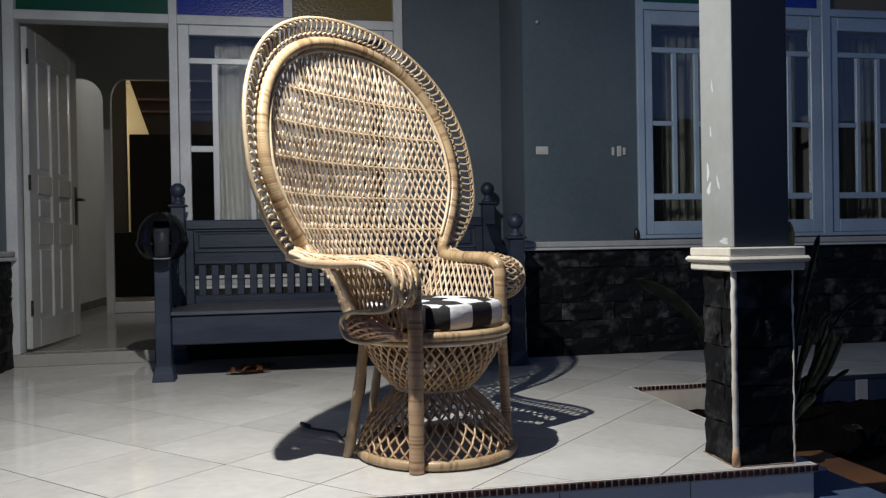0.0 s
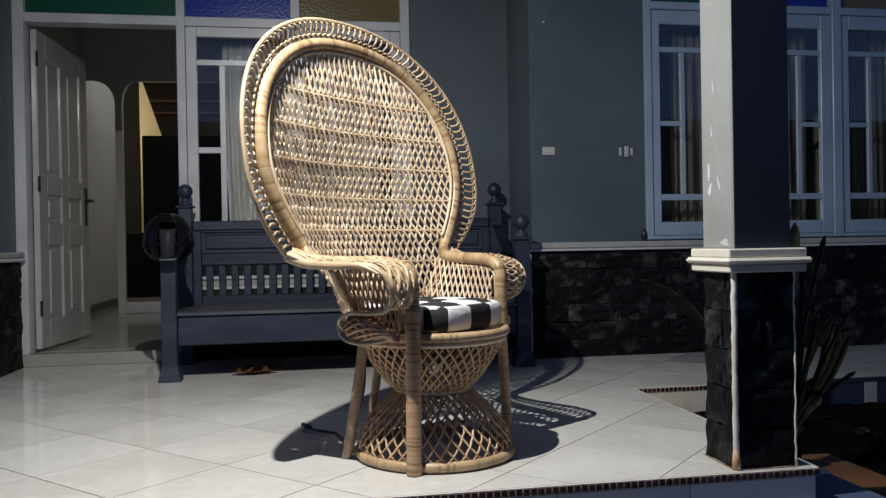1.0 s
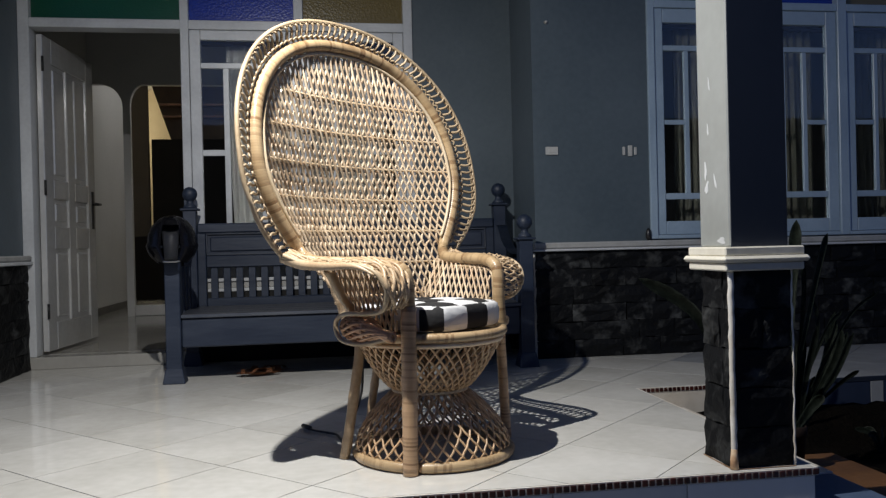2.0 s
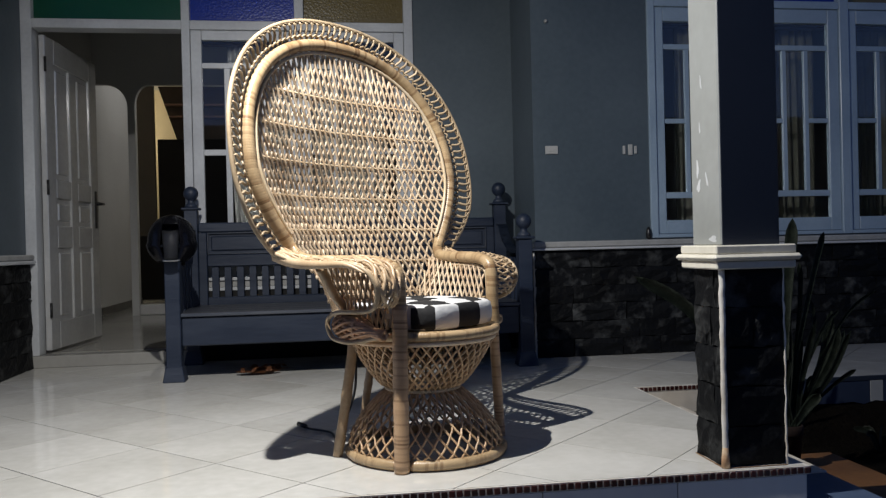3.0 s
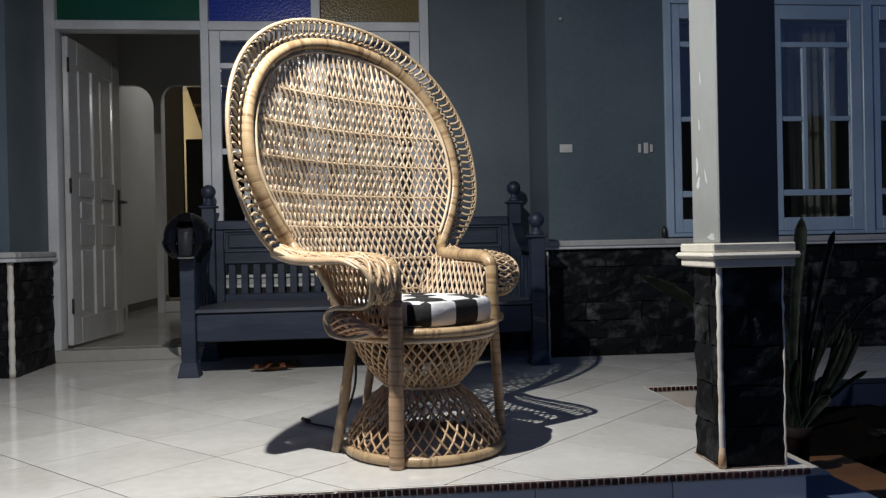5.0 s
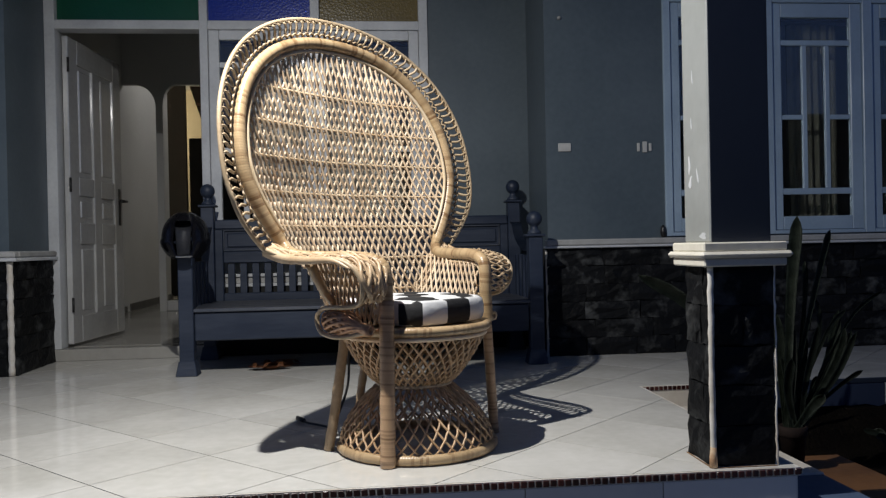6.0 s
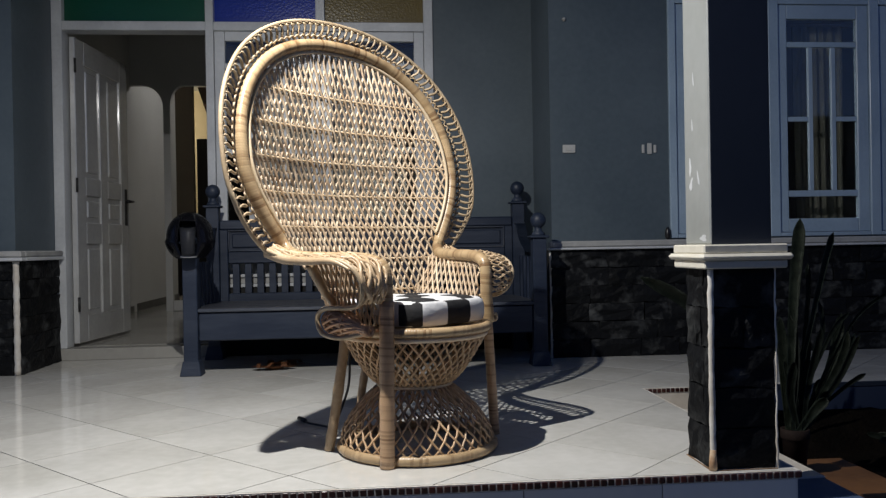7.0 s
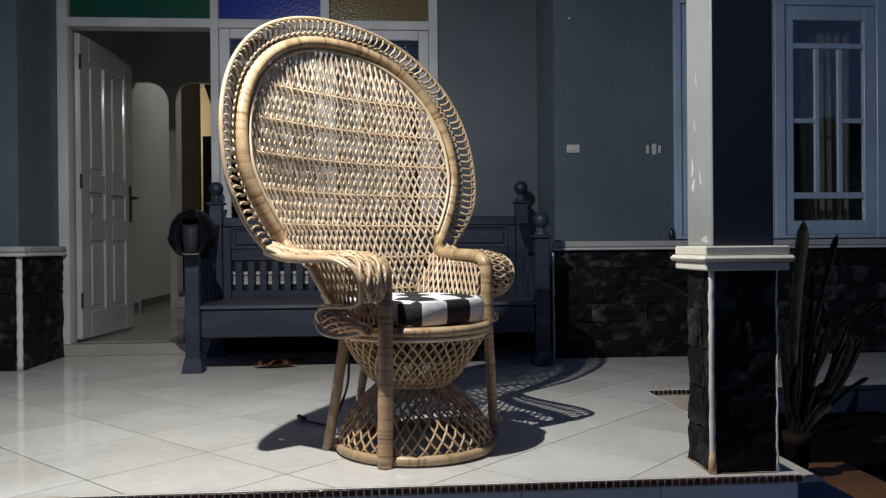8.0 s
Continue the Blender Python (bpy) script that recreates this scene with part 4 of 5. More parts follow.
# arms: canes laid between the inner pole and a rim that folds over the front and curls into a scroll
def arm(sx):
    def flip(pts):
        return [(-p[0], p[1], p[2]) for p in pts] if sx > 0 else [tuple(p) for p in pts]
    inner = smooth_path(ARM_IN, 6)
    outer = smooth_path(ARM_RIM, 6)
    n = 64
    a = resample(inner, sum((p - q).length for p, q in zip(inner, inner[1:])) / n)[:n]
    b = resample(outer, sum((p - q).length for p, q in zip(outer, outer[1:])) / n)[:n]
    m = min(len(a), len(b))
    def at(i, f, lift=0.0):
        """A point of the arm: i along it from the back, f across from the pole to the rim."""
        p = a[i].lerp(b[i], f)
        bulge = 0.010 * math.sin(math.pi * f)
        down = min(1.0, max(0.0, (i - 0.62 * m) / (0.25 * m)))
        return p + Vector((0, -(bulge + lift) * down, (bulge + lift) * (1 - 0.8 * down)))
    first = None
    lines = (0.10, 0.22, 0.34, 0.46, 0.58, 0.70, 0.82, 0.93) if sx < 0 else (0.50,)
    for j, f in enumerate(lines):
        stop = int(m * (0.62, 0.70, 0.58, 0.74, 0.64, 0.72, 0.60, 0.78)[j])
        pts = [at(i, f + 0.03 * math.sin(i * 0.33 + 2.1 * j), 0.003 * math.sin(i * 0.5 + j)) for i in range(0, stop)]
        ob = part("arm_cane", tube(bmesh.new(), flip(pts), 0.0056 if sx < 0 else 0.0034, 6), ARM_CANE, chair if first is None else first)
        first = first or ob
    # lace loops across the arm, closed by the rim
    for ph in (0, 1):
        for half in (0, 1):
            pts = []
            for i in range(2, m - 1):
                ang = math.pi * i / (4.3 if sx < 0 else 2.7) + math.pi * ph
                lo, hi = (0.06, 0.56) if half == 0 else (0.46, 0.97)
                pts.append(at(i, (lo + hi) / 2 - (hi - lo) / 2 * math.cos(ang), 0.005 * math.sin(2 * ang + ph)))
            part("arm_lace", tube(bmesh.new(), flip(pts), 0.0031 if sx < 0 else 0.0040, 5), ARM_CANE, first)
    if sx < 0:
        # thick loops and a crossed net over the front
        for k, f in enumerate((0.16, 0.30, 0.44, 0.58, 0.72, 0.86)):
            i0 = int(m * 0.54) + 2 * (k % 3)
            pts = [at(min(m - 1, i0 + 3 * q), min(1.0, max(0.0, f + 0.15 * math.sin(q * 0.95 + 1.9 * k))), 0.005 + 0.003 * (k % 2)) for q in range(9)]
            part("arm_loop", tube(bmesh.new(), flip(smooth_path(pts, 3)), 0.0060, 6), ARM_CANE, first)
        for fam in (-1, 1):
            for k in range(-2, 9):
                run = []
                for i in range(int(m * 0.52), m):
                    f = k / 6 + fam * 0.42 * (i - 0.52 * m) / (0.48 * m)
                    if 0.0 <= f <= 1.0:
                        run.append(at(i, f, 0.004 * fam + 0.003 * math.sin(0.8 * i + k)))
                if len(run) > 4:
                    part("arm_net", tube(bmesh.new(), flip(run), 0.0044, 5), ARM_CANE, first)
    # flat band outside the rim, widest at the back
    band = smooth_path([(x - 0.004, y, z - 0.004) for x, y, z in ARM_RIM[:5]], 6)
    bm = bmesh.new()
    rows = []
    for i, p in enumerate(band):
        w = 0.013 * (1 - (i / (len(band) - 1)) ** 1.6) + 0.003
        rows.append([bm.verts.new((p.x * (-1 if sx > 0 else 1), p.y, p.z)) for p in (p + Vector((-0.005, 0, w)), p + Vector((-0.008, 0, 0)), p + Vector((-0.005, 0, -w)), p + Vector((0.004, 0, -w)), p + Vector((0.004, 0, w)))])
    for u, v in zip(rows, rows[1:]):
        for q in range(5):
            bm.faces.new((u[q], u[(q + 1) % 5], v[(q + 1) % 5], v[q]))
    bm.faces.new(rows[0])
    bm.faces.new(rows[-1][::-1])
    bmesh.ops.recalc_face_normals(bm, faces=bm.faces)
    part("arm_band", bm, ARM_CANE, first)
    # side panel: lattice from the arm down to the round seat
    def rail(g):
        """Foot of the panel: along the seat's edge from the front leg to the back."""
        turn = math.radians(-18 + 66 * g) if sx > 0 else math.radians(-18 + 52 * g)
        return (-0.006 * sx * -1 - 0.247 * math.cos(turn), -0.255 + 0.247 * math.sin(turn), 0.425)
    count = 14 if sx > 0 else 13
    def panel(f, h):
        top = Vector((-0.258 - 0.088 * f, -0.330 + (0.33 if sx > 0 else 0.20) * f, 0.622 + 0.012 * f))
        return top.lerp(Vector(rail(f)), h)
    for fam in (-1, 1):
        for k in range(-6, count + 6):
            pts = []
            for q in range(13):
                f = k / (count - 1) + fam * 0.26 * (q / 12 - 0.5)
                if 0.0 <= f <= 1.0:
                    pts.append(panel(f, q / 12) + Vector((-0.003 * fam, 0, 0)))
            if len(pts) > 2:
                part("panel_cane", tube(bmesh.new(), flip(pts), 0.0040, 5), CANE if sx > 0 else ARM_CANE, first)
    # the scroll: a woven roll, full at the back and thin towards the leg
    def roll(t, turn, r=1.0):
        full = math.sqrt(max(0.0, 1 - ((t - 0.36) / 0.36) ** 2)) if t < 0.36 else 1 - 0.72 * min(1.0, (t - 0.36) / 0.42) ** 1.4
        full = max(0.10, full)
        return (-0.300 - 0.040 * r * full * math.cos(turn), -0.156 - 0.205 * t, 0.437 - 0.024 * max(0.0, t - 0.36) / 0.64 + 0.041 * r * full * math.sin(turn))
    for fam in (-1, 1):
        for k in range(15):
            pts = [roll(i / 18, 2 * math.pi * k / 13 + fam * 2.2 * i / 18, 1.0 + 0.04 * fam) for i in range(19)]
            part("scroll_cane", tube(bmesh.new(), flip(pts), 0.0060 if sx < 0 else 0.0046, 5), SCROLL if sx < 0 else ARM_CANE, first)
    if sx < 0:
        bm = bmesh.new()
        sheet(bm, [flip([roll(i / 14, 2 * math.pi * k / 20, 0.95) for k in range(21)]) for i in range(15)])
        part("scroll_lining", bm, SCROLL, first, "brown lacquered lining of the scroll")
    for t in (0.16, 0.52):
        part("scroll_ring", tube(bmesh.new(), flip([roll(t, 2 * math.pi * k / 24, 1.06) for k in range(24)]), 0.0045, 6, True), SCROLL, first)
    part("scroll_edge", tube(bmesh.new(), flip(smooth_path([(x + 0.055, y, z) for x, y, z in SCROLL_RIM[1:]], 5)), 0.0065, 7), SCROLL, first)
    if sx > 0:
        rod = smooth_path([(-x, y, z) for x, y, z in ((-0.372, -0.03, 0.640), (-0.335, -0.075, 0.612), (-0.298, -0.17, 0.606), (-0.268, -0.285, 0.602), (-0.252, -0.336, 0.582), (-0.248, -0.345, 0.53), (-0.250, -0.345, 0.42))], 6)
        part("arm_rod", tube(bmesh.new(), rod, 0.0062, 6), CANE_PALE, first)
    # prop from the arm down to the rear leg
    if sx < 0:
        prop = smooth_path([(-0.368, -0.165, 0.618), (-0.315, -0.162, 0.54), (-0.262, -0.156, 0.484), (-0.205, -0.115, 0.40)], 6)
        part("arm_prop", tube(bmesh.new(), prop, 0.0150, 9), CANE_POLE, chair)


arm(-1)
arm(1)

# seat and hourglass base
SX, SY = -0.012, -0.255
RX, FOOT_Y = -0.006, -0.270
seat_ring = lambda r, z, n=48: [((SX if z < 0.1 else RX) + r * math.cos(2 * math.pi * k / n), (FOOT_Y if z < 0.1 else SY) + r * math.sin(2 * math.pi * k / n), z) for k in range(n)]
bm = tube(bmesh.new(), seat_ring(0.245, 0.402), 0.0155, 10, True)
part("seat_rim", bm, CANE_WRAP, chair, "wrapped cane seat rim")
part("seat_hoop", tube(bmesh.new(), seat_ring(0.239, 0.378), 0.008, 8, True), CANE, chair)
part("seat", lathe(bmesh.new(), [(0.230, 0.395), (0.236, 0.402), (0.230, 0.408)], 40, (RX, SY, 0)), CANE_POLE, chair, "flat woven seat")
foot = part("base_ring", tube(bmesh.new(), seat_ring(0.251, 0.0175), 0.0165, 10, True), CANE_WRAP, chair, "wrapped cane ring on the floor")
waist = part("waist_ring", tube(bmesh.new(), seat_ring(0.120, 0.214, 36), 0.008, 8, True), CANE, chair)


def turned_weave(profile, count, twist, bend, name, parent, r, material):
    """Slanting canes both ways on a round body. profile(t): radius, height for t from 0 to 1."""
    for fam in (-1, 1):
        for k in range(count):
            a0 = 2 * math.pi * (k + (0.25 if fam > 0 else 0)) / count
            pts = []
            for i in range(15):
                t = i / 14
                rad, z = profile(t)
                rad += 0.0019 * fam * (1 if (i + k) % 2 else -1)
                a = a0 + fam * twist * t ** bend
                pts.append((SX + (RX - SX) * min(1.0, z / 0.21) + rad * math.cos(a), FOOT_Y + (SY - FOOT_Y) * min(1.0, z / 0.21) + rad * math.sin(a), z))
            part(name, tube(bmesh.new(), pts, r, 5), material, parent)


turned_weave(lambda t: (0.118 + 0.121 * t ** 0.72, 0.216 + 0.162 * t), 42, 0.66, 0.80, "bowl_cane", waist, 0.0042, BASE_CANE)
turned_weave(lambda t: (0.118 + 0.133 * (1 - t ** 1.75), 0.030 + 0.182 * t), 40, 0.56, 0.9, "dome_cane", foot, 0.0039, BASE_CANE)
# rear legs and prop
for pts, thick in (([(-0.226, -0.072, 0.002), (-0.214, -0.090, 0.12), (-0.198, -0.110, 0.28), (-0.184, -0.124, 0.41)], 0.0172), ([(-0.034, 0.012, 0.002), (-0.018, -0.003, 0.142), (-0.004, -0.016, 0.26), (0.013, -0.032, 0.41)], 0.0145)):
    rings = smooth_path(pts, 6)
    part("rear_leg", tube(bmesh.new(), rings, [thick * (1.10 if k % 6 == 3 else 1.0) for k in range(len(rings))], 10), CANE_POLE, chair, "smooth jointed rattan rear leg")


# ---- seat cushion ----
def cushion():
    """A boxed square pad: puffed top, upright sides, the squares of the sides running on round the edge."""
    bm = bmesh.new()
    uv = bm.loops.layers.uv.new("squares")
    n, half, th = 46, 0.189, 0.086
    def at(u, v, up):
        x, y = (2 * u - 1), (2 * v - 1)
        m = max(abs(x), abs(y))
        q = (abs(x) ** 4.2 + abs(y) ** 4.2) ** (1 / 4.2)
        k = m / q if q else 1
        puff = (max(0.0, 1 - m ** 7)) ** 0.5
        seam = min(abs((3.5 * u + 7.72 + 0.5) % 1 - 0.5), abs((1.8 + 3.2 * v + 0.5) % 1 - 0.5))
        crease = -0.009 * math.exp(-(seam / 0.10) ** 2)
        z = th * (0.86 + 0.18 * puff) + crease * puff if up else th * 0.10 * (1 - puff)
        return Vector((x * half * k, y * half * k, z))
    top = [[bm.verts.new(at(i / n, j / n, True)) for j in range(n + 1)] for i in range(n + 1)]
    low = [[bm.verts.new(at(i / n, j / n, False)) for j in range(n + 1)] for i in range(n + 1)]
    for i in range(n):
        for j in range(n):
            for grid, quad in ((top, ((i, j), (i + 1, j), (i + 1, j + 1), (i, j + 1))), (low, ((i, j), (i, j + 1), (i + 1, j + 1), (i + 1, j)))):
                f = bm.faces.new([grid[a][b] for a, b in quad])
                for loop, (a, b) in zip(f.loops, quad):
                    loop[uv].uv = (3.5 * a / n + 7.72, 1.8 + 3.2 * b / n)
    order = [(i, 0) for i in range(n)] + [(n, j) for j in range(n)] + [(i, n) for i in range(n, 0, -1)] + [(0, j) for j in range(n, 0, -1)]
    count = len(order)
    rings = [[low[i][j] for i, j in order]]
    for z, out in ((0.30, 1.022), (0.62, 1.024)):
        rings.append([bm.verts.new((top[i][j].co.x * out, top[i][j].co.y * out, th * z)) for i, j in order])
    rings.append([top[i][j] for i, j in order])
    for lower, upper in zip(rings, rings[1:]):
        for k in range(count):
            q = (k + 1) % count
            f = bm.faces.new((lower[k], lower[q], upper[q], upper[k]))
            for loop, t in zip(f.loops, (k, k + 1, k + 1, k)):
                loop[uv].uv = (14 * t / count + 7.72, 1.5)
    ob = part("seat_cushion", bm, CHECK)
    ob.matrix_basis = pose(0.9345, 3.0145, 0, 0, 0, TURN_CHAIR) @ pose(RX + 0.004, SY - 0.004, 0.414)
    return tagged(ob, "black and white checked seat cushion on the rattan chair", "cushion")


cushion()


# ---- the painted bench by the wall ----
bench = tagged(holder("garden_bench", (0, 0, 0)), "long blue-grey painted wooden bench with turned finials", "bench")


def bench_post(x, y, top, ball):
    w = 0.038
    bm = bmesh.new()
    box(bm, x - w, x + w, y - w, y + w, 0.075, top, 0.004)
    p = part("post", bm, BENCH, bench, smooth=False)
    bm = bmesh.new()
    box(bm, x - 0.040, x + 0.040, y - 0.040, y + 0.040, 0.0, 0.080, 0.003)
    for v in bm.verts:
        f = 1.0 + 0.42 * max(0.0, 1 - v.co.z / 0.080) ** 0.6
        v.co.x, v.co.y = x + (v.co.x - x) * f, y + (v.co.y - y) * f
    part("foot_block", bm, BENCH, p, smooth=False)
    bm = bmesh.new()
    box(bm, x - 0.052, x + 0.052, y - 0.052, y + 0.052, top, top + 0.014, 0.004)
    part("post_plate", bm, BENCH, p, smooth=False)
    prof = [(0.040, 0), (0.036, 0.014), (0.022, 0.026), (0.019, 0.040)] + [(max(0.004, ball * math.sin(a)), 0.040 + ball - ball * math.cos(a)) for a in [0.5 + (math.pi - 0.55) * k / 9 for k in range(10)]]
    part("finial", lathe(bmesh.new(), prof, 18, (x, y, top + 0.014)), BENCH, p)
    return p


BX0, BX1, BF, BB = 0.002, 1.886, 4.56, 5.20
for x in (BX0, BX1):
    bench_post(x, BF, 0.702, 0.044)
    bench_post(x, BB, 0.925, 0.044)
xa, xb = BX0 + 0.039, BX1 - 0.039
boxes("top_rail", [(xa, xb, BB - 0.028, BB + 0.028, 0.788, 0.846)], BENCH, bench, 0.008)
boxes("back_panel", [(xa + 0.05, xb - 0.05, BB - 0.008, BB + 0.008, 0.655, 0.787)], BENCH, bench, 0.003)
boxes("panel_stile", [(xa, xa + 0.049, BB - 0.022, BB + 0.022, 0.30, 0.787)], BENCH, bench, 0.004)
boxes("panel_stile", [(xb - 0.049, xb, BB - 0.022, BB + 0.022, 0.30, 0.787)], BENCH, bench, 0.004)
for x in (xa + 0.62, xa + 1.22):
    boxes("panel_stile", [(x - 0.025, x + 0.025, BB - 0.020, BB + 0.020, 0.656, 0.786)], BENCH, bench, 0.004)
for x0, x1 in ((xa + 0.052, xa + 0.592), (xa + 0.648, xa + 1.192), (xa + 1.248, xb - 0.052)):
    bm = bmesh.new()
    box(bm, x0 + 0.022, x1 - 0.022, BB - 0.018, BB - 0.0085, 0.678, 0.764, 0.006)
    part("raised_panel", bm, BENCH, bench, smooth=False)
    for row in ((x0, x1, BB - 0.024, BB - 0.0085, 0.779, 0.786), (x0, x1, BB - 0.024, BB - 0.0085, 0.656, 0.663), (x0, x0 + 0.007, BB - 0.024, BB - 0.0085, 0.664, 0.778), (x1 - 0.007, x1, BB - 0.024, BB - 0.0085, 0.664, 0.778)):
        boxes("panel_bead", [row], BENCH_EDGE, bench, 0.002, "worn paler bead round the panel")
boxes("middle_rail", [(xa + 0.05, xb - 0.05, BB - 0.022, BB + 0.022, 0.582, 0.654)], BENCH, bench, 0.005)
boxes("lower_rail", [(xa + 0.05, xb - 0.05, BB - 0.022, BB + 0.022, 0.345, 0.398)], BENCH, bench, 0.005)
for k in range(24):
    x = xa + 0.073 + 0.0735 * k
    if x < xb - 0.06:
        boxes("slat", [(x, x + 0.041, BB - 0.010, BB + 0.010, 0.398, 0.582)], BENCH, bench, 0.002)
for k in range(4):
    y = BF - 0.030 + 0.152 * k
    boxes("seat_plank", [(xa - 0.02 if 0 < k else xa, xb + 0.02 if 0 < k else xb, y, y + 0.149, 0.335, 0.356)] if 0 < k < 3 else [(xa, xb, y, y + 0.149, 0.335, 0.356)], BENCH_WORN, bench, 0.004, "worn seat plank")
boxes("apron", [(xa, xb, BF - 0.020, BF + 0.012, 0.182, 0.334)], BENCH, bench, 0.006)
boxes("seat_nosing", [(xa, xb, BF - 0.036, BF - 0.0305, 0.337, 0.354)], BENCH_EDGE, bench, 0.002, "worn paler front edge of the seat")
boxes("rear_apron", [(xa, xb, BB - 0.016, BB + 0.016, 0.20, 0.30)], BENCH, bench, 0.004)
for x in (BX0, BX1):
    rows = []
    bm = bmesh.new()
    pts = smooth_path([(x, BB - 0.03, 0.80), (x, BB - 0.10, 0.79), (x, BB - 0.20, 0.70), (x, BB - 0.40, 0.63), (x, BF + 0.03, 0.625)], 6)
    sheet(bm, [[(p.x - 0.03, p.y, p.z) for p in pts], [(p.x + 0.03, p.y, p.z) for p in pts]], 0.028)
    part("arm_board", bm, BENCH, bench, smooth=False)
    boxes("side_rail", [(x - 0.016, x + 0.016, BF + 0.039, BB - 0.039, 0.20, 0.33)], BENCH, bench, 0.004)
    for k in range(5):
        y = BF + 0.11 + 0.105 * k
        boxes("arm_slat", [(x - 0.010, x + 0.010, y - 0.022, y + 0.022, 0.330, 0.60)], BENCH, bench, 0.002)


# ---- helmet hung on the bench post ----
def helmet():
    h = holder("motorcycle_helmet", (0, 0, 0))
    bm = bmesh.new()
    rows = []
    for i in range(19):
        th = math.pi * 0.02 + math.pi * 0.80 * i / 18
        row = []
        for k in range(25):
            a = math.radians(-90 + 22) + math.radians(360 - 44) * k / 24
            r = 0.122 + (0.010 if i > 11 else 0)
            row.append((r * math.sin(th) * math.cos(a), 1.12 * r * math.sin(th) * math.sin(a), 0.134 * math.cos(th)))
        rows.append(row)
    sheet(bm, rows, 0.02)
    shell = part("shell", bm, BLACK_GLOSS, h, "glossy black shell")
    bm = bmesh.new()
    rows = []
    for i in range(8):
        th = math.pi * 0.02 + math.pi * 0.27 * i / 7
        rows.append([(0.1225 * math.sin(th) * math.cos(a), 1.12 * 0.1225 * math.sin(th) * math.sin(a), 0.1345 * math.cos(th)) for a in [math.radians(-90 - 23) + math.radians(46) * k / 10 for k in range(11)]])
    sheet(bm, rows, 0.018)
    part("brow", bm, BLACK_GLOSS, shell)
    bm = bmesh.new()
    rows = []
    for j in range(7):
        v = j / 6
        w = 0.032 + 0.011 * v
        rows.append([(w * (2 * k / 8 - 1), -0.134 + 0.016 * (2 * k / 8 - 1) ** 2 + 0.020 * abs(v - 0.45), -0.098 + 0.155 * v - 0.012 * v * (1 - (2 * k / 8 - 1) ** 2)) for k in range(9)])
    sheet(bm, rows, 0.01)
    part("face_panel", bm, BENCH_WORN, h, "worn grey front panel")
    part("trim_line", tube(bmesh.new(), [(-0.040 + 0.010 * k, -0.110 + 0.0011 * (k - 4) ** 2, -0.104) for k in range(9)], 0.005, 6), SILVER, h, "pale metal trim line")
    h.matrix_basis = pose(BX0 + 0.004, BF - 0.020, 0.737, 0, 0, 6)
    return tagged(h, "glossy black helmet hung over a bench post", "helmet")


helmet()


# ---- sandals under the bench ----
def sandal(x, y, turn, tip):
    s = holder("sandal", (x, y, 0.0), turn)
    bm = bmesh.new()
    n = 14
    rows = []
    for i in range(n + 1):
        u = i / n
        w = 0.034 + 0.012 * math.sin(math.pi * u) + 0.006 * math.sin(2 * math.pi * u)
        w *= math.sin(math.pi * min(1, max(0.04, u + 0.02))) ** 0.35
        rows.append([(-0.12 + 0.24 * u, w * (2 * k / 6 - 1), 0.017 + 0.004 * math.cos(u * 5)) for k in range(7)])
    sheet(bm, rows, 0.016)
    part("sole", bm, LEATHER, s)
    for a, b, lean_ in ((-0.01, 0.0, 0.03), (0.03, 0.012, -0.03), (0.06, 0.0, 0.02), (-0.085, 0.0, 0.0)):
        arch = smooth_path([(a - lean_, -0.040, 0.018), (a + b - lean_ * 0.5, -0.026, 0.033), (a + b, 0.0, 0.039), (a + b + lean_ * 0.5, 0.026, 0.033), (a + lean_, 0.040, 0.018)], 4)
        bm = bmesh.new()
        sheet(bm, [[(p.x - 0.011, p.y, p.z) for p in arch], [(p.x, p.y, p.z + 0.002) for p in arch], [(p.x + 0.011, p.y, p.z) for p in arch]], 0.003)
        part("strap", bm, LEATHER, s)
    return tagged(s, "brown leather sandal on the tiles under the bench", "sandal", "pair of sandals")


sandal(0.42, 4.672, 6, 0)
sandal(0.47, 4.775, -8, 0)


# ---- cable from the chair ----
pts = smooth_path([(0.885, 2.90, 0.34), (0.888, 2.90, 0.275), (0.881, 2.90, 0.19), (0.851, 2.90, 0.105), (0.825, 2.96, 0.040), (0.815, 3.05, 0.006), (0.800, 3.13, 0.006), (0.767, 3.172, 0.006), (0.72, 3.22, 0.006), (0.685, 3.285, 0.007)], 8)
cable = tagged(part("power_cable", tube(bmesh.new(), pts, 0.0045, 6), BLACK), "thin black cable trailing from the chair to the floor", "cable")
part("plug", tube(bmesh.new(), [(0.705, 3.243, 0.010), (0.678, 3.292, 0.011)], 0.009, 8), BLACK, cable)

# ---- wall fittings ----
sw = tagged(holder("light_switch", (0, 0, 0)), "white plastic light switch on the grey wall", "light switch")
boxes("switch_plate", [(2.092, 2.168, YR - 0.010, YR - 0.0005, 1.200, 1.248)], PLASTIC, sw, 0.003)
boxes("rocker", [(2.112, 2.148, YR - 0.014, YR - 0.0105, 1.212, 1.236)], PLASTIC, sw, 0.002)
so = tagged(holder("wall_socket", (0, 0, 0)), "small white socket strips on the grey wall", "socket")
for x, a, b in ((2.568, 1.196, 1.246), (2.602, 1.190, 1.254), (2.640, 1.198, 1.244)):
    boxes("socket_strip", [(x, x + (0.026 if x == 2.602 else 0.016), YR - 0.010, YR - 0.0005, a, b)], PLASTIC, so, 0.002)
hk = tagged(part("wall_hook", lathe(bmesh.new(), [(0.012, 0), (0.010, 0.012), (0.004, 0.02)], 10, (0, 0, 0)), CAP), "small pale hook high on the wall", "hook")
